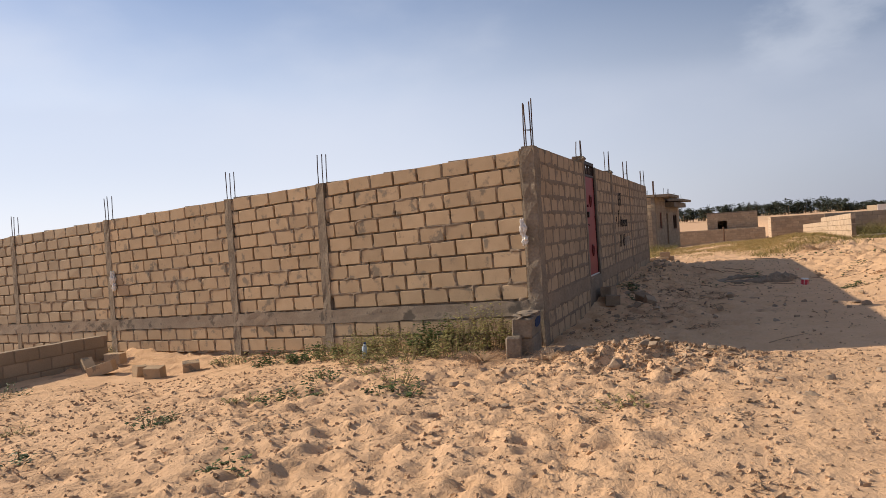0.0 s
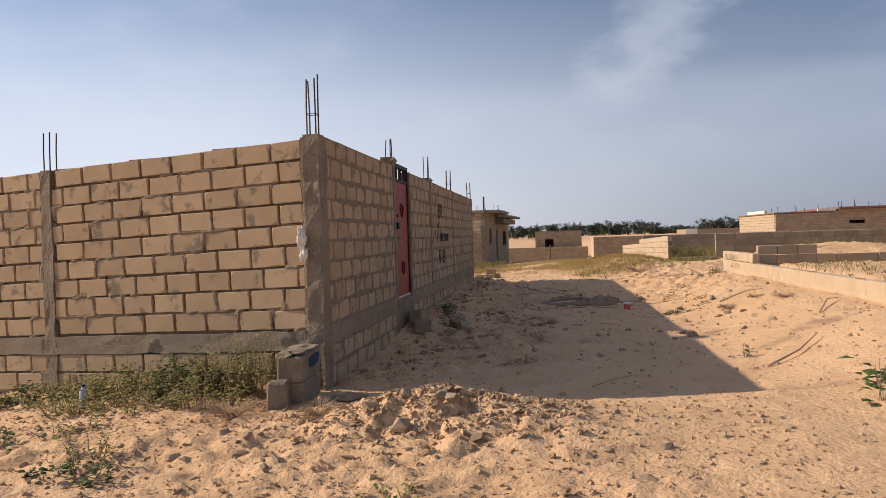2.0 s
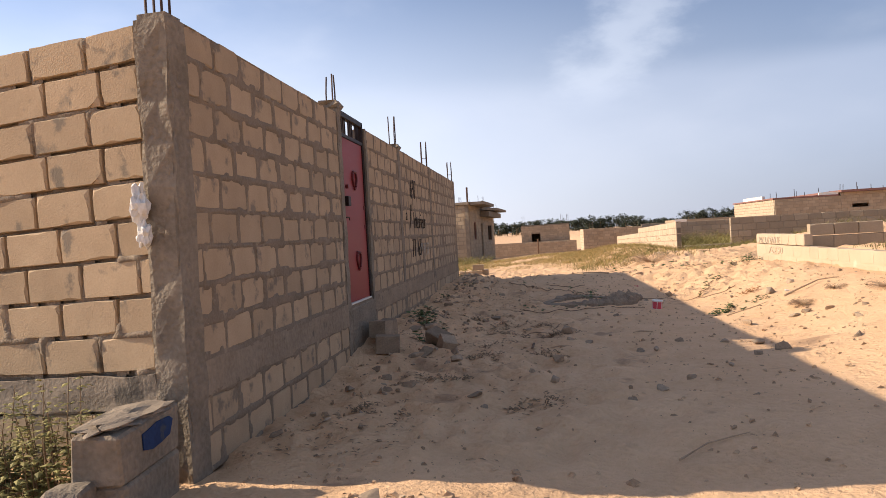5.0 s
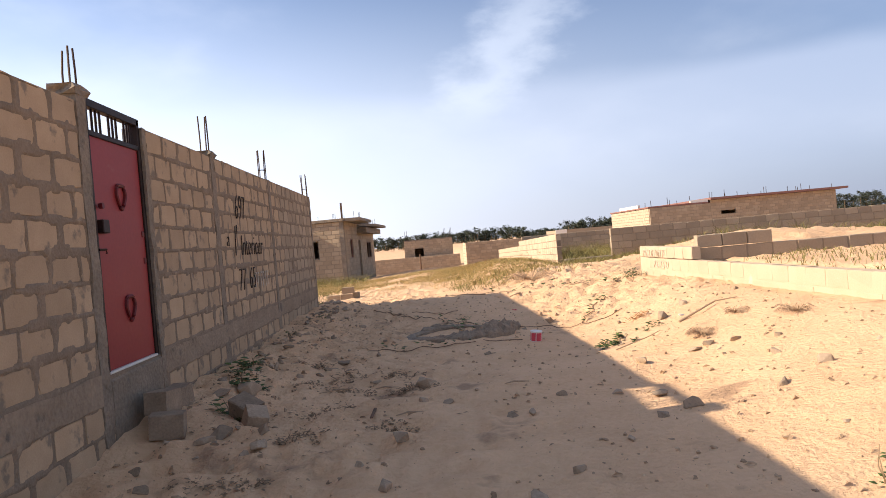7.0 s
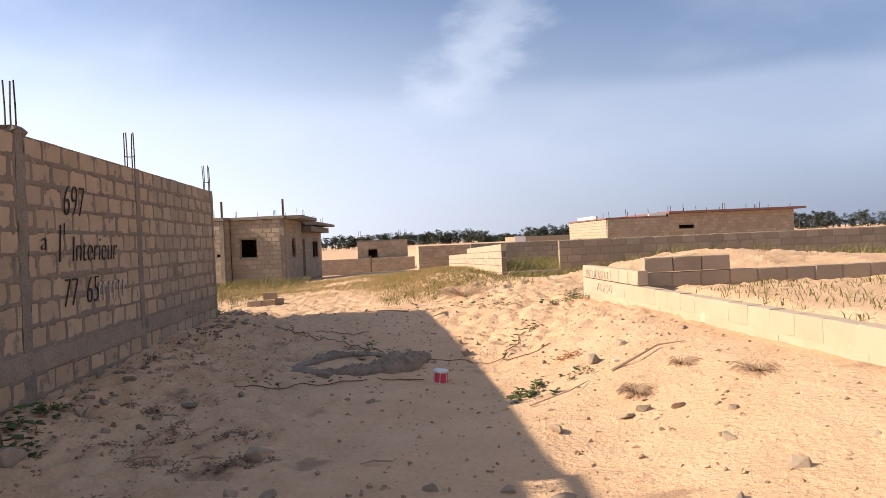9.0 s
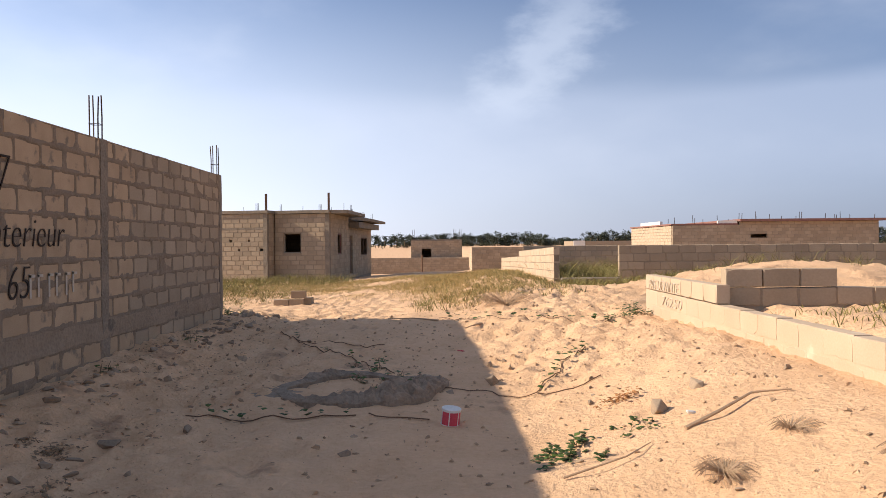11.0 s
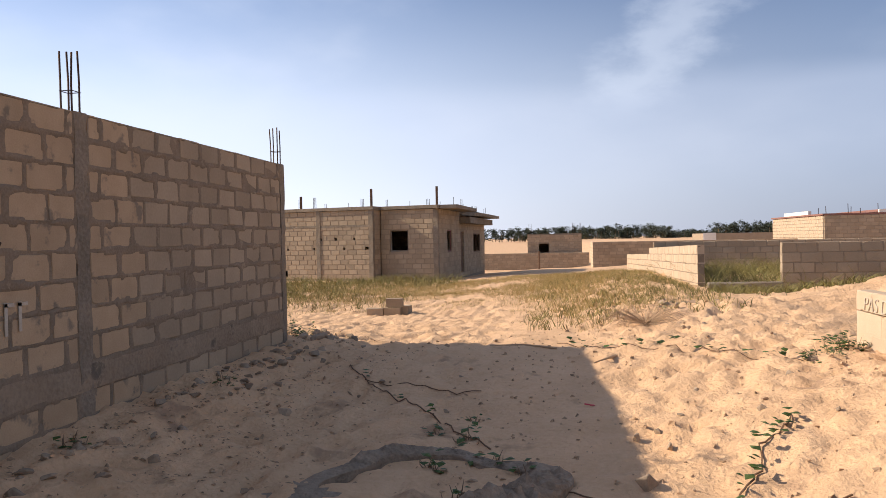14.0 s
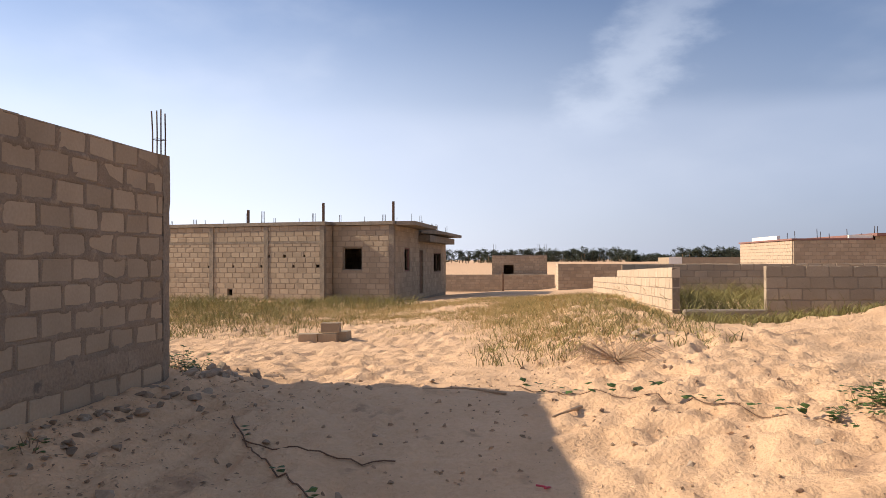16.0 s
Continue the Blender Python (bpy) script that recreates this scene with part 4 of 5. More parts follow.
# the stub of blocks at the corner's foot
stub = empty_thing("block_stub", "stub of stacked cement blocks with a blue-painted side", "masonry stub")
for (x, y, z, rx, ry, rz), (a, b, c) in (((-2.32, 8.86, 0.10, 0, 0, 3), (0.22, 0.58, 0.24)), ((-2.32, 8.85, 0.345, 2, 1, 2), (0.23, 0.62, 0.24)), ((-2.40, 8.47, 0.10, 0, 0, 6), (0.18, 0.17, 0.30))):
    link("block", box_mesh("block", a, b, c, 0.012, int(100 * z) + 5, 0.012), CONCRETE, stub, pose(x, y, z, rx, ry, rz))
link("mortar_cap", crumple((0.14, 0.32, 0.03), 5, 3, amount=0.5), GREY_CONCRETE, stub, pose(-2.33, 8.86, 0.47))
h = Heap()
bl = [(-0.24, -0.04), (-0.1, -0.06), (0.05, -0.05), (0.2, -0.03), (0.26, 0.05), (0.2, 0.075), (0.0, 0.08), (-0.15, 0.06), (-0.25, 0.05)]
h.add([(0.0, y, z) for y, z in bl] + [(0.006, y, z) for y, z in bl], [list(range(9, 18)), *[[i, (i + 1) % 9, 9 + (i + 1) % 9, 9 + i] for i in range(9)]])
link("blue_patch", h.mesh("blue_patch"), BLUE, stub, pose(-2.2, 8.90, 0.36, 0, 0, 2) @ Matrix.Diagonal((1, 0.62, 0.85, 1)), "smeared blue paint")

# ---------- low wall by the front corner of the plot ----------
# darker blocks than the compound's, so the colour carries this face's shade
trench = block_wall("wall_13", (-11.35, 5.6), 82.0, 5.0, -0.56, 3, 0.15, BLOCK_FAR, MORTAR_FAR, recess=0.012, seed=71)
tagged(trench, "low block wall, its shade put into darker blocks, running out from the compound", "wall", kind="structure")


# ---------- loose blocks and stones ----------
def loose_block(x, y, rx, ry, rz, up=0.08, label="loose sandy cement block lying on the sand", ln=1.0):
    b = link("loose_block", block_meshes(STONE if "rubble" in label else BLOCK_FAR if "stacked" in label else BLOCK, 0.18)[int(abs(x * 7 + y * 3)) % 7], None, None,
             pose(x, y, gz(x, y) + up, rx, ry, rz) @ Matrix.Diagonal((ln * 0.9, 0.95, 0.9, 1)))
    return tagged(b, label, "block", "loose blocks")


for x, y, rx, ry, rz, up, ln in ((-2.00, 13.30, 90, 4, 82, 0.15, 0.7), (-1.88, 13.02, 0, 3, 10, 0.08, 0.68), (-2.02, 13.62, 0, -6, 80, 0.08, 0.9),
                                 (-1.42, 13.50, 14, 20, -35, 0.09, 0.66), (-1.30, 13.25, 24, 14, 25, 0.05, 0.45)):
    loose_block(x, y, rx, ry, rz, up, "chipped cement block in the rubble below the gate", ln)
for x, y, rx, ry, rz, up, ln in ((-9.55, 9.35, 0, -16, 20, 0.10, 1.2), (-8.75, 9.35, 4, 6, 70, 0.08, 0.6), (-8.35, 9.2, 8, 0, 10, 0.09, 0.8), (-10.1, 9.6, 0, 30, -30, 0.1, 0.8), (-9.9, 10.0, 0, 0, 5, 0.16, 0.9), (-7.9, 9.5, 10, 0, 40, 0.07, 0.7)):
    loose_block(x, y, rx, ry, rz, up, "loose cement block at the foot of the sunlit wall", ln)
for x, y, rz, up in ((-2.66, 29.80, 4, 0.09), (-2.28, 29.82, -3, 0.09), (-2.24, 29.86, 2, 0.275), (-2.02, 30.05, 88, 0.09)):
    loose_block(x, y, 0, 0, rz, up, "stacked cement block on open sand")

STONES = [angular(0.10, 200 + i) for i in range(16)]
for me in STONES:
    me.materials.append(STONE)


def stone(x, y, size, label="broken grey-brown stone half sunk in sand", group="stones on the sand"):
    k = int(abs(x * 131 + y * 57)) % 16
    s = size / 0.10
    ob = link("stone", STONES[k], None, None, pose(x, y, gz(x, y) + size * 0.14, (x * 53) % 30 - 15, (y * 71) % 30 - 15, (x * 97 + y * 41) % 360) @ Matrix.Diagonal((s, s, s, 1)))
    return tagged(ob, label, "stone", group)


# rubble by the corner, on the heap of earth
for x, y, r in ((-1.78, 8.68, 0.15), (-2.02, 8.55, 0.11), (-1.93, 8.80, 0.10), (-0.85, 7.97, 0.10), (-0.74, 7.86, 0.10), (-1.09, 7.53, 0.11), (-1.35, 6.98, 0.065), (-1.81, 6.86, 0.095), (-2.21, 7.34, 0.07), (-2.14, 7.10, 0.06),
                (-0.50, 7.34, 0.095), (-0.38, 7.72, 0.055), (-1.05, 8.42, 0.11), (-0.93, 8.48, 0.08), (-1.41, 7.86, 0.09), (-0.66, 8.36, 0.07), (-0.26, 7.59, 0.055), (0.02, 7.02, 0.045), (-1.31, 8.30, 0.075), (-0.55, 8.05, 0.08),
                (-1.15, 8.05, 0.07), (-0.2, 8.0, 0.06), (-2.9, 6.9, 0.07), (-3.6, 6.8, 0.06), (-2.4, 5.9, 0.06), (-1.3, 6.3, 0.05)):
    stone(x, y, r)
# along the lane
for x, y, r in ((-1.60, 14.35, 0.21), (-1.76, 14.06, 0.10), (-1.48, 12.99, 0.11), (-1.18, 13.02, 0.075), (-1.12, 12.55, 0.08), (-1.55, 12.78, 0.09), (1.13, 13.6, 0.062), (1.57, 13.53, 0.068), (1.84, 13.28, 0.092), (1.66, 12.60, 0.06), (1.89, 12.70, 0.092),
                (1.30, 12.12, 0.05), (0.32, 10.97, 0.05), (-0.22, 11.54, 0.08), (-0.17, 12.60, 0.09), (0.02, 14.40, 0.15), (0.19, 13.66, 0.075), (0.86, 11.58, 0.06), (0.57, 11.22, 0.06), (1.15, 10.85, 0.03), (-1.43, 11.58, 0.07), (-0.82, 11.05, 0.07),
                (2.66, 14.72, 0.075), (2.80, 14.75, 0.075), (3.01, 14.58, 0.07), (2.93, 13.61, 0.07), (2.58, 12.75, 0.065), (3.0, 12.95, 0.08), (2.12, 14.74, 0.11), (1.86, 18.50, 0.10), (1.44, 18.25, 0.075), (0.66, 13.01, 0.075), (0.81, 12.98, 0.07),
                (3.19, 14.08, 0.055), (2.92, 16.56, 0.12), (3.33, 16.90, 0.09), (0.73, 16.67, 0.035), (-0.57, 16.9, 0.06), (-0.96, 16.42, 0.09), (0.74, 16.12, 0.055), (2.11, 19.33, 0.055), (1.90, 19.53, 0.07), (-0.44, 21.34, 0.06),
                (-1.87, 19.6, 0.08), (-1.79, 20.02, 0.07), (-1.92, 21.61, 0.08), (-1.81, 23.61, 0.12), (-1.95, 24.1, 0.12), (-1.68, 21.81, 0.085), (-1.4, 23.7, 0.08), (-1.85, 23.4, 0.09), (-1.6, 22.9, 0.08)):
    stone(x, y, r)
tagged(link("white_stone", angular(0.042, 251), WHITE, None, pose(3.08, 16.28, gz(3.08, 16.28) + 0.012)), "small white stone on sunlit sand", "stone")
rng = random.Random(31)
for i in range(95):
    x, y = rng.uniform(-2.0, 0.6), rng.uniform(10, 24)
    if rng.random() < 0.55:
        x = -2.02 + abs(rng.gauss(0, 0.35))
    stone(x, y, rng.uniform(0.025, 0.065), "small stone chip on shaded sand", "stone chips in the lane")
for i in range(60):
    x, y = -2.02 + abs(rng.gauss(0, 0.35)), rng.uniform(15.5, 24.2)
    stone(x, y, rng.uniform(0.035, 0.085), "broken mortar lump at the wall's foot", "lumps along the wall's foot")
for i in range(16):
    stone(rng.gauss(-1.75, 0.25), rng.gauss(23.75, 0.25), rng.uniform(0.06, 0.13), "broken stone heaped at the wall's end", "stones at the wall's end")
for i in range(46):
    x, y = rng.gauss(-0.9, 1.5), rng.gauss(7.2, 0.8)
    if y < CY - 0.5 + max(0, CX - x) * math.tan(FA) and (x > CX or y < 8.3):
        stone(x, y, rng.uniform(0.025, 0.06), "small stone chip on sunlit sand", "stone chips by the corner")
for i in range(40):
    stone(rng.uniform(2.0, 4.1), rng.uniform(9.5, 24), rng.uniform(0.02, 0.05), "small stone chip on sunlit sand", "stone chips beside the low wall")

# crumbs of earth and broken mortar, too many to count
crumbs = Heap()
rng = random.Random(77)
LUMP = [(-1, -0.3, -0.6), (0.2, -1, -0.6), (1, 0.3, -0.6), (-0.3, 1, -0.6), (-0.5, -0.5, 0.8), (0.5, -0.4, 0.9), (0.4, 0.5, 0.7), (-0.5, 0.4, 0.9)]
LUMPF = [[0, 1, 5, 4], [1, 2, 6, 5], [2, 3, 7, 6], [3, 0, 4, 7], [4, 5, 6, 7]]
spots = []
for i in range(26000):
    spots.append((rng.uniform(-9, 0.3) if i % 7 else rng.uniform(0, 1.8), rng.uniform(2.6, 8.9), rng.random() ** 5 * 0.034 + 0.004))
for i in range(4200):
    spots.append((rng.gauss(-0.85, 0.6), rng.gauss(8.0, 0.38), rng.random() ** 4 * 0.05 + 0.005))
for i in range(4600):
    spots.append((-2.1 + abs(rng.gauss(0, 1.1)), rng.uniform(9.2, 24.5), rng.random() ** 6 * 0.036 + 0.004))
for i in range(4500):
    spots.append((rng.uniform(0.5, 4.2), rng.uniform(6, 29), rng.random() ** 3 * 0.032 + 0.005))
px = np.array([s[0] for s in spots])
py = np.array([s[1] for s in spots])
pz = ground(px, py)
for (x, y, s), z in zip(spots, pz):
    if y > CY + max(0.0, CX - x) * math.tan(FA) - 0.08 and x < CX + 0.03:
        continue
    m = Matrix.Translation((x, y, z + s * 0.06)) @ pose(0, 0, 0, rng.uniform(-25, 25), rng.uniform(-25, 25), rng.uniform(0, 360)) @ Matrix.Diagonal((s * rng.uniform(0.6, 1.5), s * rng.uniform(0.5, 1.0), s * rng.uniform(0.3, 0.7), 1))
    crumbs.add([(a * rng.uniform(0.35, 1.1), b * rng.uniform(0.35, 1.1), c * rng.uniform(0.4, 1.3)) for a, b, c in LUMP], LUMPF, m)
tagged(link("rubble_scatter", crumbs.mesh("rubble_scatter"), PEBBLE), "scattered crumbs of earth and broken mortar", "rubble", kind="stuff")

def leaf_at(heap, p, size, rg, up=0.5, wide=0.55):
    a = rg.uniform(0, 2 * math.pi)
    d = Vector((math.cos(a), math.sin(a), rg.uniform(-0.3, 1) * up)).normalized()
    s = d.cross(Vector((0, 0, 1))).normalized() * size * wide * 0.5
    q = Vector(p)
    droop = Vector((0, 0, -size * 0.18))
    n = len(heap.v)
    mid = q + d * size * 0.5 + Vector((0, 0, size * 0.06))
    heap.v += [tuple(q), tuple(mid + s - Vector((0, 0, size * 0.08))), tuple(q + d * size + droop), tuple(mid - s - Vector((0, 0, size * 0.08))), tuple(mid)]
    heap.f += [[n, n + 1, n + 4], [n + 1, n + 2, n + 4], [n + 2, n + 3, n + 4], [n + 3, n, n + 4]]


litter = Heap()
rng = random.Random(78)
for i in range(2600):
    x, y = -2.05 + abs(rng.gauss(0, 0.9)), rng.uniform(9.6, 24.3)
    if float(vnoise(x * 1.3, y * 0.9, 21)) < 0.5:
        continue
    z = gz(x, y)
    leaf_at(litter, (x, y, z + rng.uniform(0.0, 0.02)), rng.uniform(0.015, 0.06), rng, 0.2, 0.35)
for i in range(7000):
    x, y = rng.uniform(-9.5, 0.2), rng.uniform(2.8, 8.7)
    if float(vnoise(x * 0.75 + 2, y * 1.9, 22)) < 0.66 + 0.1 * rng.random() or y > CY + (CX - x) * math.tan(FA) - 0.1:
        continue
    leaf_at(litter, (x, y, gz(x, y) + rng.uniform(0.0, 0.025)), rng.uniform(0.02, 0.075), rng, 0.3, 0.4)
tagged(link("leaf_litter", litter.mesh("leaf_litter"), TWIG), "dry twigs and dead leaves scattered over sand", "litter", kind="stuff")

# ---------- ring of set cement, where mortar was mixed ----------
ring = empty_thing("cement_ring", "crusted grey ring of set cement on the sand", "cement ring")
RC = Vector((0.55, 18.42))
v, f = [], []
NS, NT = 160, 14
for i in range(NS):
    a = 2 * math.pi * i / NS
    side_w = 0.5 + 0.5 * math.cos(a + 0.75)
    rad = 0.66 * (1 + 0.22 * noise.noise(Vector((math.cos(a) * 1.5, math.sin(a) * 1.5, 2))))
    back_w = math.exp(-((a - 2.1) / 0.55) ** 2)
    wide, tall = 0.06 + 0.11 * side_w ** 2 + 0.03 * back_w, 0.010 + 0.115 * side_w ** 3 + 0.05 * back_w
    for k in range(NT):
        b = math.pi * k / (NT - 1)
        rr = rad - math.cos(b) * wide
        x, y = RC.x + math.cos(a) * rr * 1.08, RC.y + math.sin(a) * rr * 1.0
        bump = 1 + 0.8 * noise.noise(Vector((x * 7, y * 7, 1))) + 0.6 * noise.noise(Vector((x * 19, y * 19, 4))) + 0.35 * noise.noise(Vector((x * 41, y * 41, 7)))
        v.append((x, y, float(ground_base(x, y)) + math.sin(b) * tall * bump + (-0.05 if k in (0, NT - 1) else 0.01)))
for i in range(NS):
    for k in range(NT - 1):
        f.append([i * NT + k, i * NT + k + 1, ((i + 1) % NS) * NT + k + 1, ((i + 1) % NS) * NT + k])
link("crust", mesh("crust", v, f), CEMENT, ring, None, "lumpy grey crust")
v, f = [(-0.15, 18.3, gz(-0.15, 18.3) + 0.03)], []
for i in range(40):
    a = 2 * math.pi * i / 40
    r = 0.30 * (1 + 0.4 * noise.noise(Vector((math.cos(a) * 2, math.sin(a) * 2, 8))))
    x, y = -0.12 + math.cos(a) * r * 1.1, 18.25 + math.sin(a) * r * 1.1
    v.append((x, y, gz(x, y) - 0.012))
f = [[0, i + 1, (i + 1) % 40 + 1] for i in range(40)]
link("spill", mesh("spill", v, f, True), CEMENT, ring, None, "thin grey spill")

can = empty_thing("tin_can", "small red and white tin can standing on sand", "can")
can.matrix_basis = pose(1.44, 17.08, gz(1.44, 17.08) - 0.01, 6, 4, 20) @ Matrix.Diagonal((1.05, 1.05, 0.95, 1))
def can_part(name, r, z0, z1, mat, label=""):
    h = Heap()
    h.tube([(0, 0, z0), (0, 0, z1)], r, 20)
    return link(name, h.mesh(name), mat, can, None, label)
can_part("body", 0.070, 0.0, 0.13, CAN_RED)
can_part("rim", 0.074, 0.122, 0.142, WHITE, "white rim")
can_part("base_rim", 0.073, -0.002, 0.012, WHITE, "white base rim")
for a in range(0, 360, 60):
    h = Heap()
    h.box(0.066, -0.004, 0.012, 0.072, 0.004, 0.122, 0.001)
    link("label_bar", h.mesh("label_bar"), WHITE, can, pose(0, 0, 0, 0, 0, a))

# ---------- plants ----------
def weed(x, y, r, height, stems, leaves, size, mat, seed, label="low green weed growing in sand", category="weed", group="weeds", stem_mat=None, flat=1.0):
    rg = random.Random(seed)
    thing = empty_thing("weed", label, category, group)
    z = gz(x, y)
    thing.matrix_basis = pose(x, y, z - 0.02)
    st, lf = Heap(), Heap()
    for i in range(stems):
        a, rr = rg.uniform(0, 2 * math.pi), r * math.sqrt(rg.random())
        hh = height * rg.uniform(0.45, 1.0) * (1 - 0.5 * (rr / r) ** 2)
        bx, by = math.cos(a) * rr * 0.75, math.sin(a) * rr * 0.75 * flat
        base = gz(x + bx, y + by) - z
        tip = Vector((bx * 1.3 + rg.uniform(-1, 1) * 0.05, by * 1.3 + rg.uniform(-1, 1) * 0.05, base + hh))
        st.tube([(bx, by, base - 0.01), tuple((Vector((bx, by, base)) + tip) / 2 + Vector((rg.uniform(-1, 1) * 0.02, rg.uniform(-1, 1) * 0.02, 0.0))), tuple(tip)], [0.005, 0.004, 0.002], 3)
        for k in range(max(1, leaves // stems)):
            t = rg.uniform(0.15, 1.0)
            p = Vector((bx, by, base)).lerp(tip, t) + Vector((rg.gauss(0, 1), rg.gauss(0, 1), rg.gauss(0, 0.5))) * size * 0.5
            p.z = max(p.z, base + 0.01)
            leaf_at(lf, p, size * rg.uniform(0.5, 1.2), rg, 0.6, 0.55 if mat is not LEAF else 0.85)
    tagged(link("stalk", st.mesh("stalk"), stem_mat or TWIG, thing), kind="stuff")
    tagged(link("foliage", lf.mesh("foliage"), mat, thing), kind="stuff")
    return thing


def along_front(s, out):
    """A place s metres from the corner along the front wall and out metres before it."""
    return CX - s * math.cos(FA) - math.sin(FA) * out, CY + s * math.sin(FA) - math.cos(FA) * out


rng = random.Random(90)
for i, (s, out, r, hgt, n) in enumerate(((0.55, 0.30, 0.32, 0.62, 420), (0.95, 0.40, 0.35, 0.55, 420), (1.4, 0.42, 0.38, 0.46, 400), (1.9, 0.45, 0.40, 0.42, 380), (2.4, 0.45, 0.42, 0.36, 360), (2.9, 0.50, 0.42, 0.32, 320),
                                         (3.4, 0.55, 0.40, 0.25, 240), (0.8, 0.8, 0.35, 0.32, 260), (1.5, 0.95, 0.40, 0.24, 260), (2.2, 1.0, 0.4, 0.22, 240), (4.1, 0.6, 0.4, 0.2, 160), (9.0, 0.5, 0.5, 0.55, 380), (9.7, 0.9, 0.5, 0.3, 220), (5.2, 0.5, 0.35, 0.18, 120))):
    x, y = along_front(s, out)
    weed(x, y, r * 1.15, hgt * 1.12, 40, n * 2, 0.062, LEAF if i % 4 == 2 else WEED, 300 + i, "bushy half-dry weed at the foot of the block wall", group="weeds along the block wall")
for i, (x, y, r, hgt, n) in enumerate(((-4.35, 7.35, 0.38, 0.2, 200), (-3.9, 7.7, 0.3, 0.18, 150), (-3.0, 6.5, 0.34, 0.2, 200), (-3.2, 6.9, 0.3, 0.2, 160), (-5.16, 5.6, 0.28, 0.2, 160), (-4.6, 6.3, 0.35, 0.12, 160), (-4.1, 6.4, 0.35, 0.12, 160),
                                       (-0.84, 6.1, 0.25, 0.14, 120), (-5.6, 4.4, 0.3, 0.14, 120), (-7.0, 5.6, 0.3, 0.15, 120), (-9.8, 7.6, 0.5, 0.3, 260), (-9.2, 6.6, 0.5, 0.2, 220), (-3.3, 4.3, 0.25, 0.1, 90))):
    weed(x, y, r, hgt, 16, n, 0.05, WEED if i % 2 else LEAF, 400 + i, "low scrubby weed on lumpy sand", group="weeds on the sand")
for i, (x, y, r, hgt, n, sz) in enumerate(((2.35, 16.15, 0.30, 0.10, 150, 0.06), (2.1, 16.0, 0.2, 0.08, 70, 0.05), (2.75, 16.3, 0.2, 0.08, 60, 0.05), (4.05, 21.8, 0.28, 0.24, 160, 0.06), (3.75, 21.4, 0.2, 0.12, 80, 0.05), (2.13, 10.85, 0.05, 0.26, 26, 0.05),
                                           (2.62, 8.5, 0.10, 0.30, 20, 0.13), (2.85, 8.95, 0.14, 0.36, 22, 0.14), (0.67, 19.5, 0.10, 0.14, 18, 0.09), (-2.6, 24.4, 0.3, 0.4, 180, 0.06), (-2.2, 24.0, 0.25, 0.22, 120, 0.06), (0.75, 18.25, 0.12, 0.14, 14, 0.08), (0.5, 18.8, 0.08, 0.12, 12, 0.08), (0.92, 18.95, 0.08, 0.14, 14, 0.09), (1.15, 18.72, 0.07, 0.12, 12, 0.08), (0.40, 19.7, 0.07, 0.12, 12, 0.08), (0.62, 20.1, 0.06, 0.1, 10, 0.07), (-1.75, 20.5, 0.1, 0.12, 14, 0.07), (-1.95, 18.6, 0.12, 0.14, 16, 0.07), (-1.9, 15.9, 0.15, 0.16, 26, 0.07), (-1.7, 14.5, 0.12, 0.2, 24, 0.07))):
    weed(x, y, r, hgt, 10 if sz < 0.1 else 5, n, sz, LEAF, 500 + i, "small leafy green plant on sand" if sz < 0.1 else "tall broad-leaved seedling on sunlit sand", group="green plants")


def vine(points, seed, leaf=0.055, every=0.12, label="thin creeping vine with paired leaves lying on sand"):
    rg = random.Random(seed)
    thing = empty_thing("creeping_vine", label, "vine", "vines")
    fine = []
    for (x0, y0), (x1, y1) in zip(points, points[1:]):
        n = max(2, int(math.hypot(x1 - x0, y1 - y0) / 0.08))
        for i in range(n):
            t = i / n
            x, y = x0 + (x1 - x0) * t + rg.uniform(-1, 1) * 0.012, y0 + (y1 - y0) * t + rg.uniform(-1, 1) * 0.012
            fine.append((x, y, gz(x, y) + 0.012))
    st, lf = Heap(), Heap()
    st.tube(fine, 0.006, 4)
    if every:
        gap = 0.0
        for p, q in zip(fine, fine[1:]):
            gap += math.dist(p, q)
            if gap > every:
                gap = rg.uniform(-0.05, 0.02)
                for _ in range(rg.choice((2, 3, 4))):
                    leaf_at(lf, (q[0], q[1], q[2] + rg.uniform(0.02, 0.09)), leaf * rg.uniform(0.7, 1.2), rg, 0.8, 0.95)
    link("stem", st.mesh("stem"), VINE, thing)
    if lf.v:
        tagged(link("foliage", lf.mesh("foliage"), LEAF, thing), kind="stuff")
    return thing


vine([(-0.71, 17.29), (0.0, 17.3), (0.77, 17.26)], 1, 0.06, 0.11)
vine([(0.77, 17.26), (1.1, 17.2), (1.37, 17.14)], 2, 0.05, 0)
vine([(-0.98, 22.0), (-0.6, 21.3), (0.1, 20.4), (0.53, 19.75), (0.9, 19.3)], 3, 0.07, 0.75)
vine([(-0.6, 21.3), (0.2, 21.0), (0.7, 20.9)], 4, 0.06, 0)
vine([(1.3, 23.5), (1.9, 22.9), (2.78, 22.23), (3.2, 21.8), (3.65, 21.33)], 5, 0.08, 0.17)
vine([(2.95, 19.5), (2.84, 19.25), (2.6, 18.9), (2.53, 18.6), (2.2, 18.0)], 6, 0.075, 0.10)
vine([(1.3, 18.5), (1.9, 18.1), (2.4, 17.9), (2.9, 18.0)], 7, 0.05, 0)


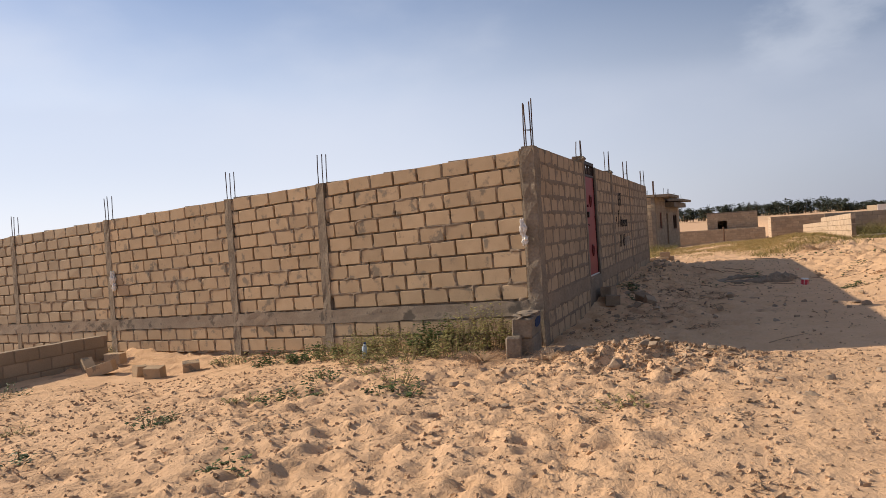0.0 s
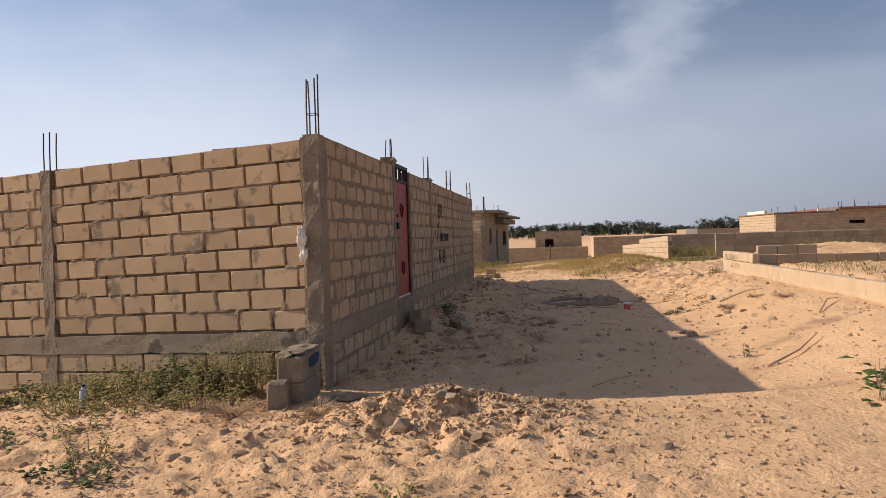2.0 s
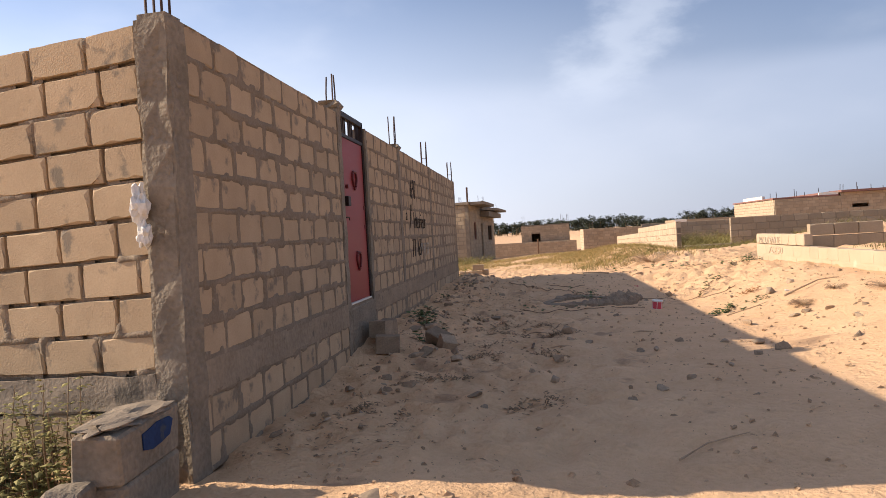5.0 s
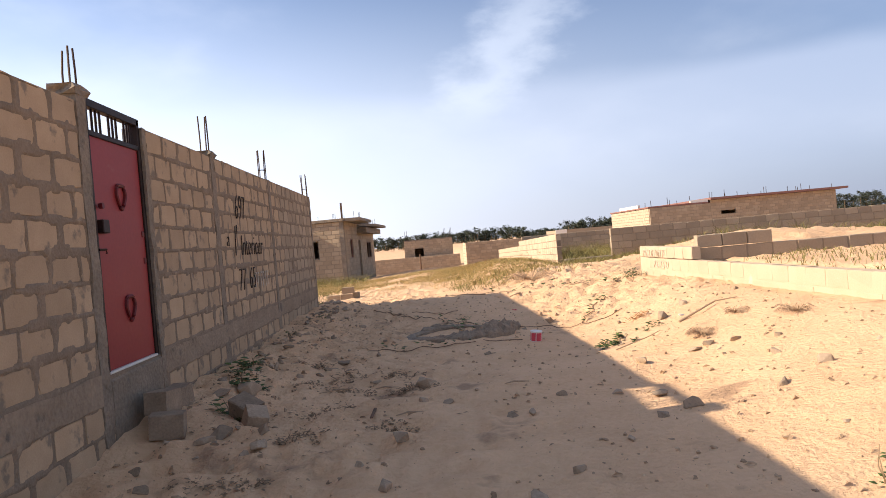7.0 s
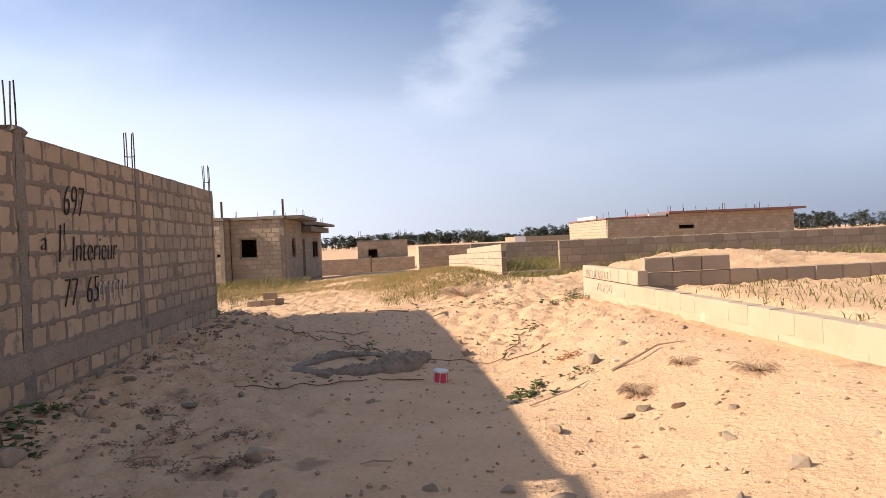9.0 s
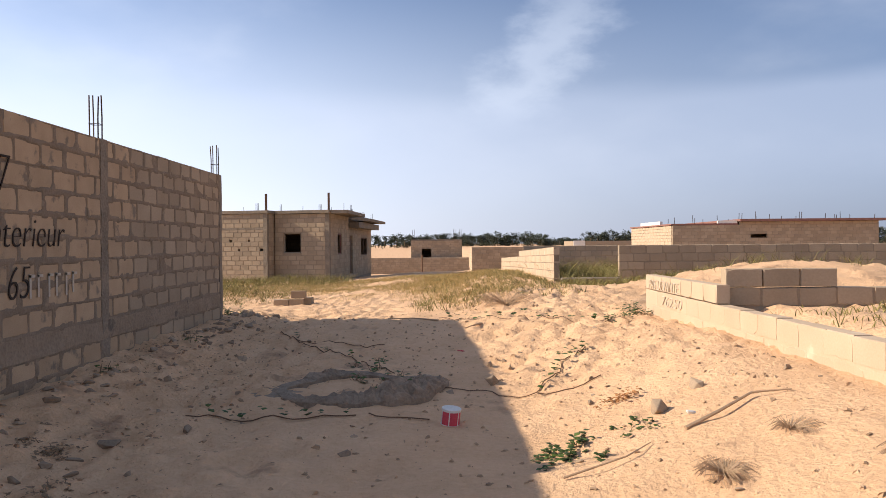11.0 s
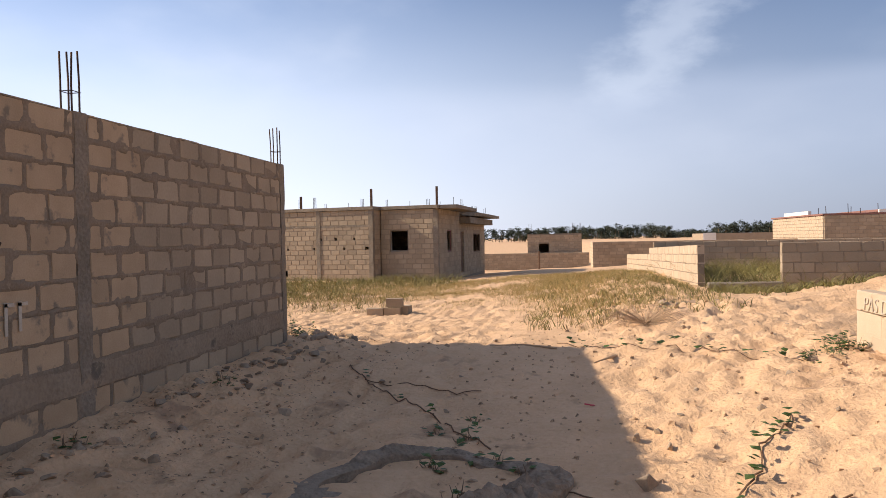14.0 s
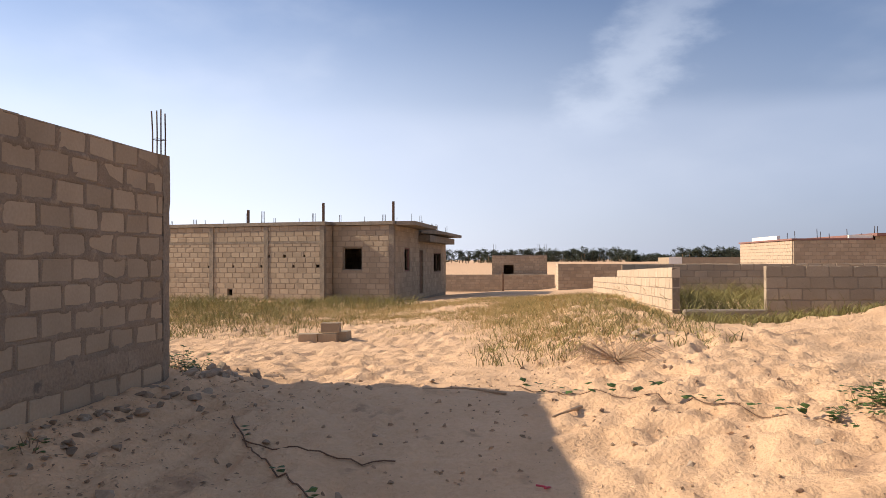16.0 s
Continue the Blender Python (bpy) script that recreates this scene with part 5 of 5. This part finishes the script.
def twig(points, r, label="dry grey stick lying on sand"):
    h = Heap()
    pts = [(x, y, gz(x, y) + 0.015 + dz) for x, y, dz in points]
    h.tube(pts, [r * (1 - 0.6 * i / (len(pts) - 1)) for i in range(len(pts))], 6)
    return tagged(link("stick", h.mesh("stick"), DEAD), label, "stick", "dry sticks")


twig([(2.95, 16.0, 0.0), (3.2, 16.1, 0.03), (3.5, 16.3, 0.02), (3.75, 16.25, 0.0)], 0.015)
twig([(2.1, 15.6, 0.0), (2.5, 15.7, 0.02), (2.7, 15.9, 0.0)], 0.008)
twig([(1.3, 23.0, 0.0), (0.9, 23.1, 0.02), (0.5, 23.0, 0.0)], 0.015)
twig([(2.2, 10.2, 0.0), (2.6, 10.5, 0.03), (2.95, 11.0, 0.05)], 0.014)
twig([(3.5, 12.6, 0.0), (3.8, 13.2, 0.06), (4.0, 13.4, 0.02)], 0.014)
twig([(0.4, 9.6, 0.0), (0.6, 9.85, 0.01), (0.85, 9.9, 0.0)], 0.008)
twig([(1.95, 22.4, 0.0), (1.85, 22.2, 0.02), (1.7, 22.1, 0.0)], 0.02)


def dry_tuft(x, y, r, n, seed, lean=0.0):
    rg = random.Random(seed)
    h, z = Heap(), gz(x, y)
    for i in range(n):
        a, up = rg.uniform(0, 2 * math.pi), rg.uniform(0.05, 0.5)
        p = Vector((x, y, z))
        q = p + Vector((math.cos(a) * r * rg.uniform(0.4, 1) + lean, math.sin(a) * r * rg.uniform(0.4, 1), r * up))
        e = q + Vector((math.cos(a + 0.6) * r * 0.4, math.sin(a + 0.6) * r * 0.4, -r * 0.2))
        h.tube([tuple(p), tuple(q), tuple(e)], [0.0025, 0.002, 0.0015], 3)
    return tagged(link("dry_tuft", h.mesh("dry_tuft"), DEAD), "tangled dead grey-brown tuft on sand", "dry plant", "dry tufts")


dry_tuft(2.89, 15.16, 0.15, 160, 1)
dry_tuft(3.41, 15.54, 0.14, 90, 2, 0.05)
dry_tuft(3.7, 14.7, 0.16, 90, 3, -0.05)
dry_tuft(2.5, 24.6, 0.5, 200, 8)
dry_tuft(-1.9, 8.1, 0.25, 90, 9)
dry_tuft(-2.7, 8.2, 0.3, 120, 10)


for x, y, r, n in ((-1.62, 14.55, 0.18, 40), (-1.75, 15.0, 0.2, 44), (-1.55, 13.55, 0.12, 24), (-1.85, 15.6, 0.16, 30)):
    weed(x, y, r, 0.16, 6, n, 0.09, LEAF, int(x * -100 + y * 10), "broad-leaved creeper between broken blocks", group="creepers below the gate")
for x, y, r in ((-1.25, 11.9, 0.34), (-0.35, 10.9, 0.30), (-1.55, 10.8, 0.34), (-1.0, 14.9, 0.3), (-0.25, 13.0, 0.22), (-0.2, 15.0, 0.24), (-1.25, 16.2, 0.25), (-0.85, 13.6, 0.3), (-0.55, 14.35, 0.34), (-0.9, 12.75, 0.3), (-0.05, 14.3, 0.24), (-0.7, 15.2, 0.3)):
    weed(x, y, r, 0.07, 26, 130, 0.045, TWIG, int(500 + y * 10), "withered mat of weeds on shaded sand", group="withered weeds", flat=0.6)

# ---------- grass ----------
def grass(name, n, place, mat, h0, h1, wide, label, seed, category="grass"):
    rg = random.Random(seed)
    got, tries = [], 0
    while len(got) < n and tries < n * 20:
        tries += 1
        p = place(rg)
        if p:
            got.append(p)
    zs = ground(np.array([p[0] for p in got]), np.array([p[1] for p in got]))
    h = Heap()
    for (x, y, k), z in zip(got, zs):
        for _ in range(5):
            a = rg.uniform(0, 2 * math.pi)
            hh = rg.uniform(h0, h1) * k
            bx, by = x + rg.gauss(0, 0.06), y + rg.gauss(0, 0.06)
            lean = rg.uniform(0.4, 1.5)
            lx, ly = math.cos(a) * hh * lean, math.sin(a) * hh * lean
            sx, sy = -math.sin(a + 1) * wide / 2, math.cos(a + 1) * wide / 2
            m = len(h.v)
            h.v += [(bx - sx, by - sy, z - 0.02), (bx + sx, by + sy, z - 0.02), (bx + lx * 0.35 + sx * 0.8, by + ly * 0.35 + sy * 0.8, z + hh * 0.6),
                    (bx + lx * 0.35 - sx * 0.8, by + ly * 0.35 - sy * 0.8, z + hh * 0.6), (bx + lx, by + ly, z + hh)]
            h.f += [[m, m + 1, m + 2, m + 3], [m + 3, m + 2, m + 4]]
    return tagged(link(name, h.mesh(name), mat), label, category, kind="stuff")


def dry_place(rg):
    x, y = rg.uniform(-13, 4.0), rg.uniform(23.6, 44.0)
    edge = 31.5 - 0.9 * max(0, min(1, (x + 2.5) / 2)) * 1.5 if x < -0.5 else 24.3 + max(0, 1.6 - x) * 4.0
    edge += 2.6 * (float(vnoise(x * 0.9, y * 0.3, 11)) - 0.5)
    if y < edge or (y > 43.8 and x < -3.5):
        return None
    k = 0.40 + 0.55 * float(vnoise(x * 0.5, y * 0.5, 12)) + 0.25 * math.exp(-((x - 2.6) / 1.3) ** 2)
    dens = float(vnoise(x * 0.9, y * 0.9, 13))
    if dens < 0.33 or rg.random() > min(1, (y - edge) / 5.5 + 0.12):
        return None
    return x, y, k * (0.42 + 0.58 * min(1, (y - edge) / 5))


grass("dry_grass_field", 22000, dry_place, DRY, 0.05, 0.17, 0.0065, "dry yellow grass on open sandy ground", 601)


def green_place(rg):
    if rg.random() < 0.86:
        x, y = rg.uniform(-15, -2.6), rg.uniform(31.0, 44.0)
        k = 0.5 + 0.8 * float(vnoise(x * 0.6, y * 0.4, 15)) + 0.5 * step(37, 43, y)
        return (x, y, float(k)) if rg.random() < 0.25 + 0.75 * step(-3, -8, x) or y > 40 else None
    x, y = rg.uniform(0.8, 4.0), rg.uniform(25, 40)
    return x, y, 0.4 + 0.45 * float(vnoise(x, y, 16))


grass("green_grass_patch", 4600, green_place, GREENGRASS, 0.08, 0.28, 0.012, "green weeds and grass in front of the house", 602)


def plot_place(rg):
    q = rg.random()
    if q < 0.35:
        return rg.uniform(4.4, 9.5), rg.uniform(30.4, 40.5), rg.uniform(0.9, 1.9)
    if q < 0.6:
        x = rg.uniform(7.5, 18)
        return x, 29.7 - abs(rg.gauss(0, 0.9)), rg.uniform(0.5, 1.2)
    if q < 0.8:
        return rg.uniform(4.6, 9), rg.uniform(12.5, 19), rg.uniform(0.1, 0.35)
    x = rg.uniform(4.2, 7.5)
    return x, 29.3 - abs(rg.gauss(0, 0.5)), rg.uniform(0.3, 0.7)


grass("plot_weeds", 3000, plot_place, GREENGRASS, 0.15, 0.40, 0.012, "weeds and grass in the walled plots", 603)

# ---------- line of trees on the horizon ----------
def tree_line():
    rg = random.Random(9)
    leaves, trunks = Heap(), Heap()
    for lo, hi, n, size in ((-10, 7.6, 110, 1.0), (10.4, 15.2, 34, 1.1), (24, 42, 80, 1.15), (-40, -11, 40, 0.8), (7.6, 10.4, 16, 0.5), (15.2, 24, 40, 0.6)):
        for i in range(n):
            a, d = radians(rg.uniform(lo, hi)), rg.uniform(430, 520)
            x, y = 1.5 + math.sin(a) * d, 15 + math.cos(a) * d
            H = rg.uniform(5.8, 9.4) * size
            trunks.tube([(x, y, -1), (x + rg.uniform(-0.3, 0.3), y, H * 0.5)], [0.3, 0.15], 5)
            for b in range(11):
                cx, cz, rr = x + rg.gauss(0, 2.0), H * rg.uniform(0.04, 0.84), rg.uniform(0.9, 1.9)
                cy = y + rg.gauss(0, 1.5)
                for k in range(36):
                    p = Vector((rg.gauss(0, 1), rg.gauss(0, 1), rg.gauss(0, 0.8)))
                    p = Vector((cx, cy, cz)) + p.normalized() * rr * rg.random() ** 0.4
                    leaf_at(leaves, p, rg.uniform(0.6, 1.3), rg, 1.0, 0.85)
    thing = empty_thing("far_trees", "dark green line of trees on the horizon", "trees")
    thing["kind"] = "stuff"
    link("canopy", leaves.mesh("canopy"), TREE, thing)
    link("trunk_row", trunks.mesh("trunk_row"), TWIG, thing)


tree_line()

# ---------- small litter ----------
bottle = empty_thing("plastic_bottle", "small pale blue plastic bottle standing among weeds", "bottle")
bottle.matrix_basis = pose(-4.55, 8.85, gz(-4.55, 8.85), 5, 8, 0)
h = Heap()
h.tube([(0, 0, 0.0), (0, 0, 0.02), (0, 0, 0.15), (0, 0, 0.19), (0, 0, 0.20)], [0.030, 0.034, 0.034, 0.016, 0.014], 14)
link("body", h.mesh("body", True), material("pale_blue_plastic", (0.42, 0.52, 0.58), (0.55, 0.64, 0.70), 0.35, 12, 60, 0.05, 0.002), bottle)
h = Heap()
h.tube([(0, 0, 0.20), (0, 0, 0.22)], 0.016, 12)
link("cap", h.mesh("cap"), BLUE, bottle, None, "blue cap")
rng = random.Random(404)
for x, y in ((1.6, 20.6), (1.62, 20.55)):
    h = Heap()
    h.box(-0.05, -0.006, 0.0, 0.05, 0.006, 0.012, 0.002)
    tagged(link("scrap", h.mesh("scrap"), CAN_RED, None, pose(x, y, gz(x, y) + 0.01, 0, 12, rng.uniform(0, 180))), "thin red plastic scrap on shaded sand", "scrap", "red scraps")
heap_rng = random.Random(505)
for i in range(26):
    stone(heap_rng.gauss(3.0, 0.4), heap_rng.gauss(26.1, 0.3), heap_rng.uniform(0.04, 0.09), "grey gravel lump at the edge of the grass", "gravel by the grass")
for x, y in ((-1.35, 13.7), (-0.4, 13.35)):
    h = Heap()
    h.box(-0.14, -0.012, 0.0, 0.14, 0.012, 0.01, 0.002)
    tagged(link("splinter", h.mesh("splinter"), WOOD, None, pose(x, y, gz(x, y) + 0.012, 3, 2, 20 * y)), "weathered wood splinter on shaded sand", "splinter", "splinters")
pile, pile_rng = Heap(), random.Random(606)
for i in range(110):
    x, y = pile_rng.gauss(2.8, 0.09), pile_rng.gauss(17.1, 0.06)
    leaf_at(pile, (x, y, gz(x, y) + pile_rng.uniform(0.005, 0.05)), pile_rng.uniform(0.03, 0.06), pile_rng, 0.6, 0.6)
RUST = material("rusty_leaf", (0.30, 0.13, 0.05), (0.46, 0.24, 0.10), 0.8, 9, 50, 0.2, 0.002, vary=0.3, island=True)
tagged(link("dead_leaves", pile.mesh("dead_leaves"), RUST), "small heap of rust-brown dead leaves on sand", "dead leaves", kind="stuff")
for x, y, w, a in ((-0.75, 14.62, 0.5, 8), (-0.35, 14.5, 0.22, -5), (0.82, 14.05, 0.22, 4), (-0.1, 13.3, 0.25, 12)):
    h = Heap()
    h.tube([(-w / 2, 0, 0.0), (-w * 0.1, 0.012, 0.012), (w * 0.2, -0.01, 0.008), (w / 2, 0.004, 0.0)], [0.004, 0.008, 0.007, 0.003], 5)
    tagged(link("pale_splinter", h.mesh("pale_splinter"), DEAD, None, pose(x, y, gz(x, y) + 0.012, 0, 0, a)), "bleached pale stick lying on shaded sand", "stick", "pale sticks")
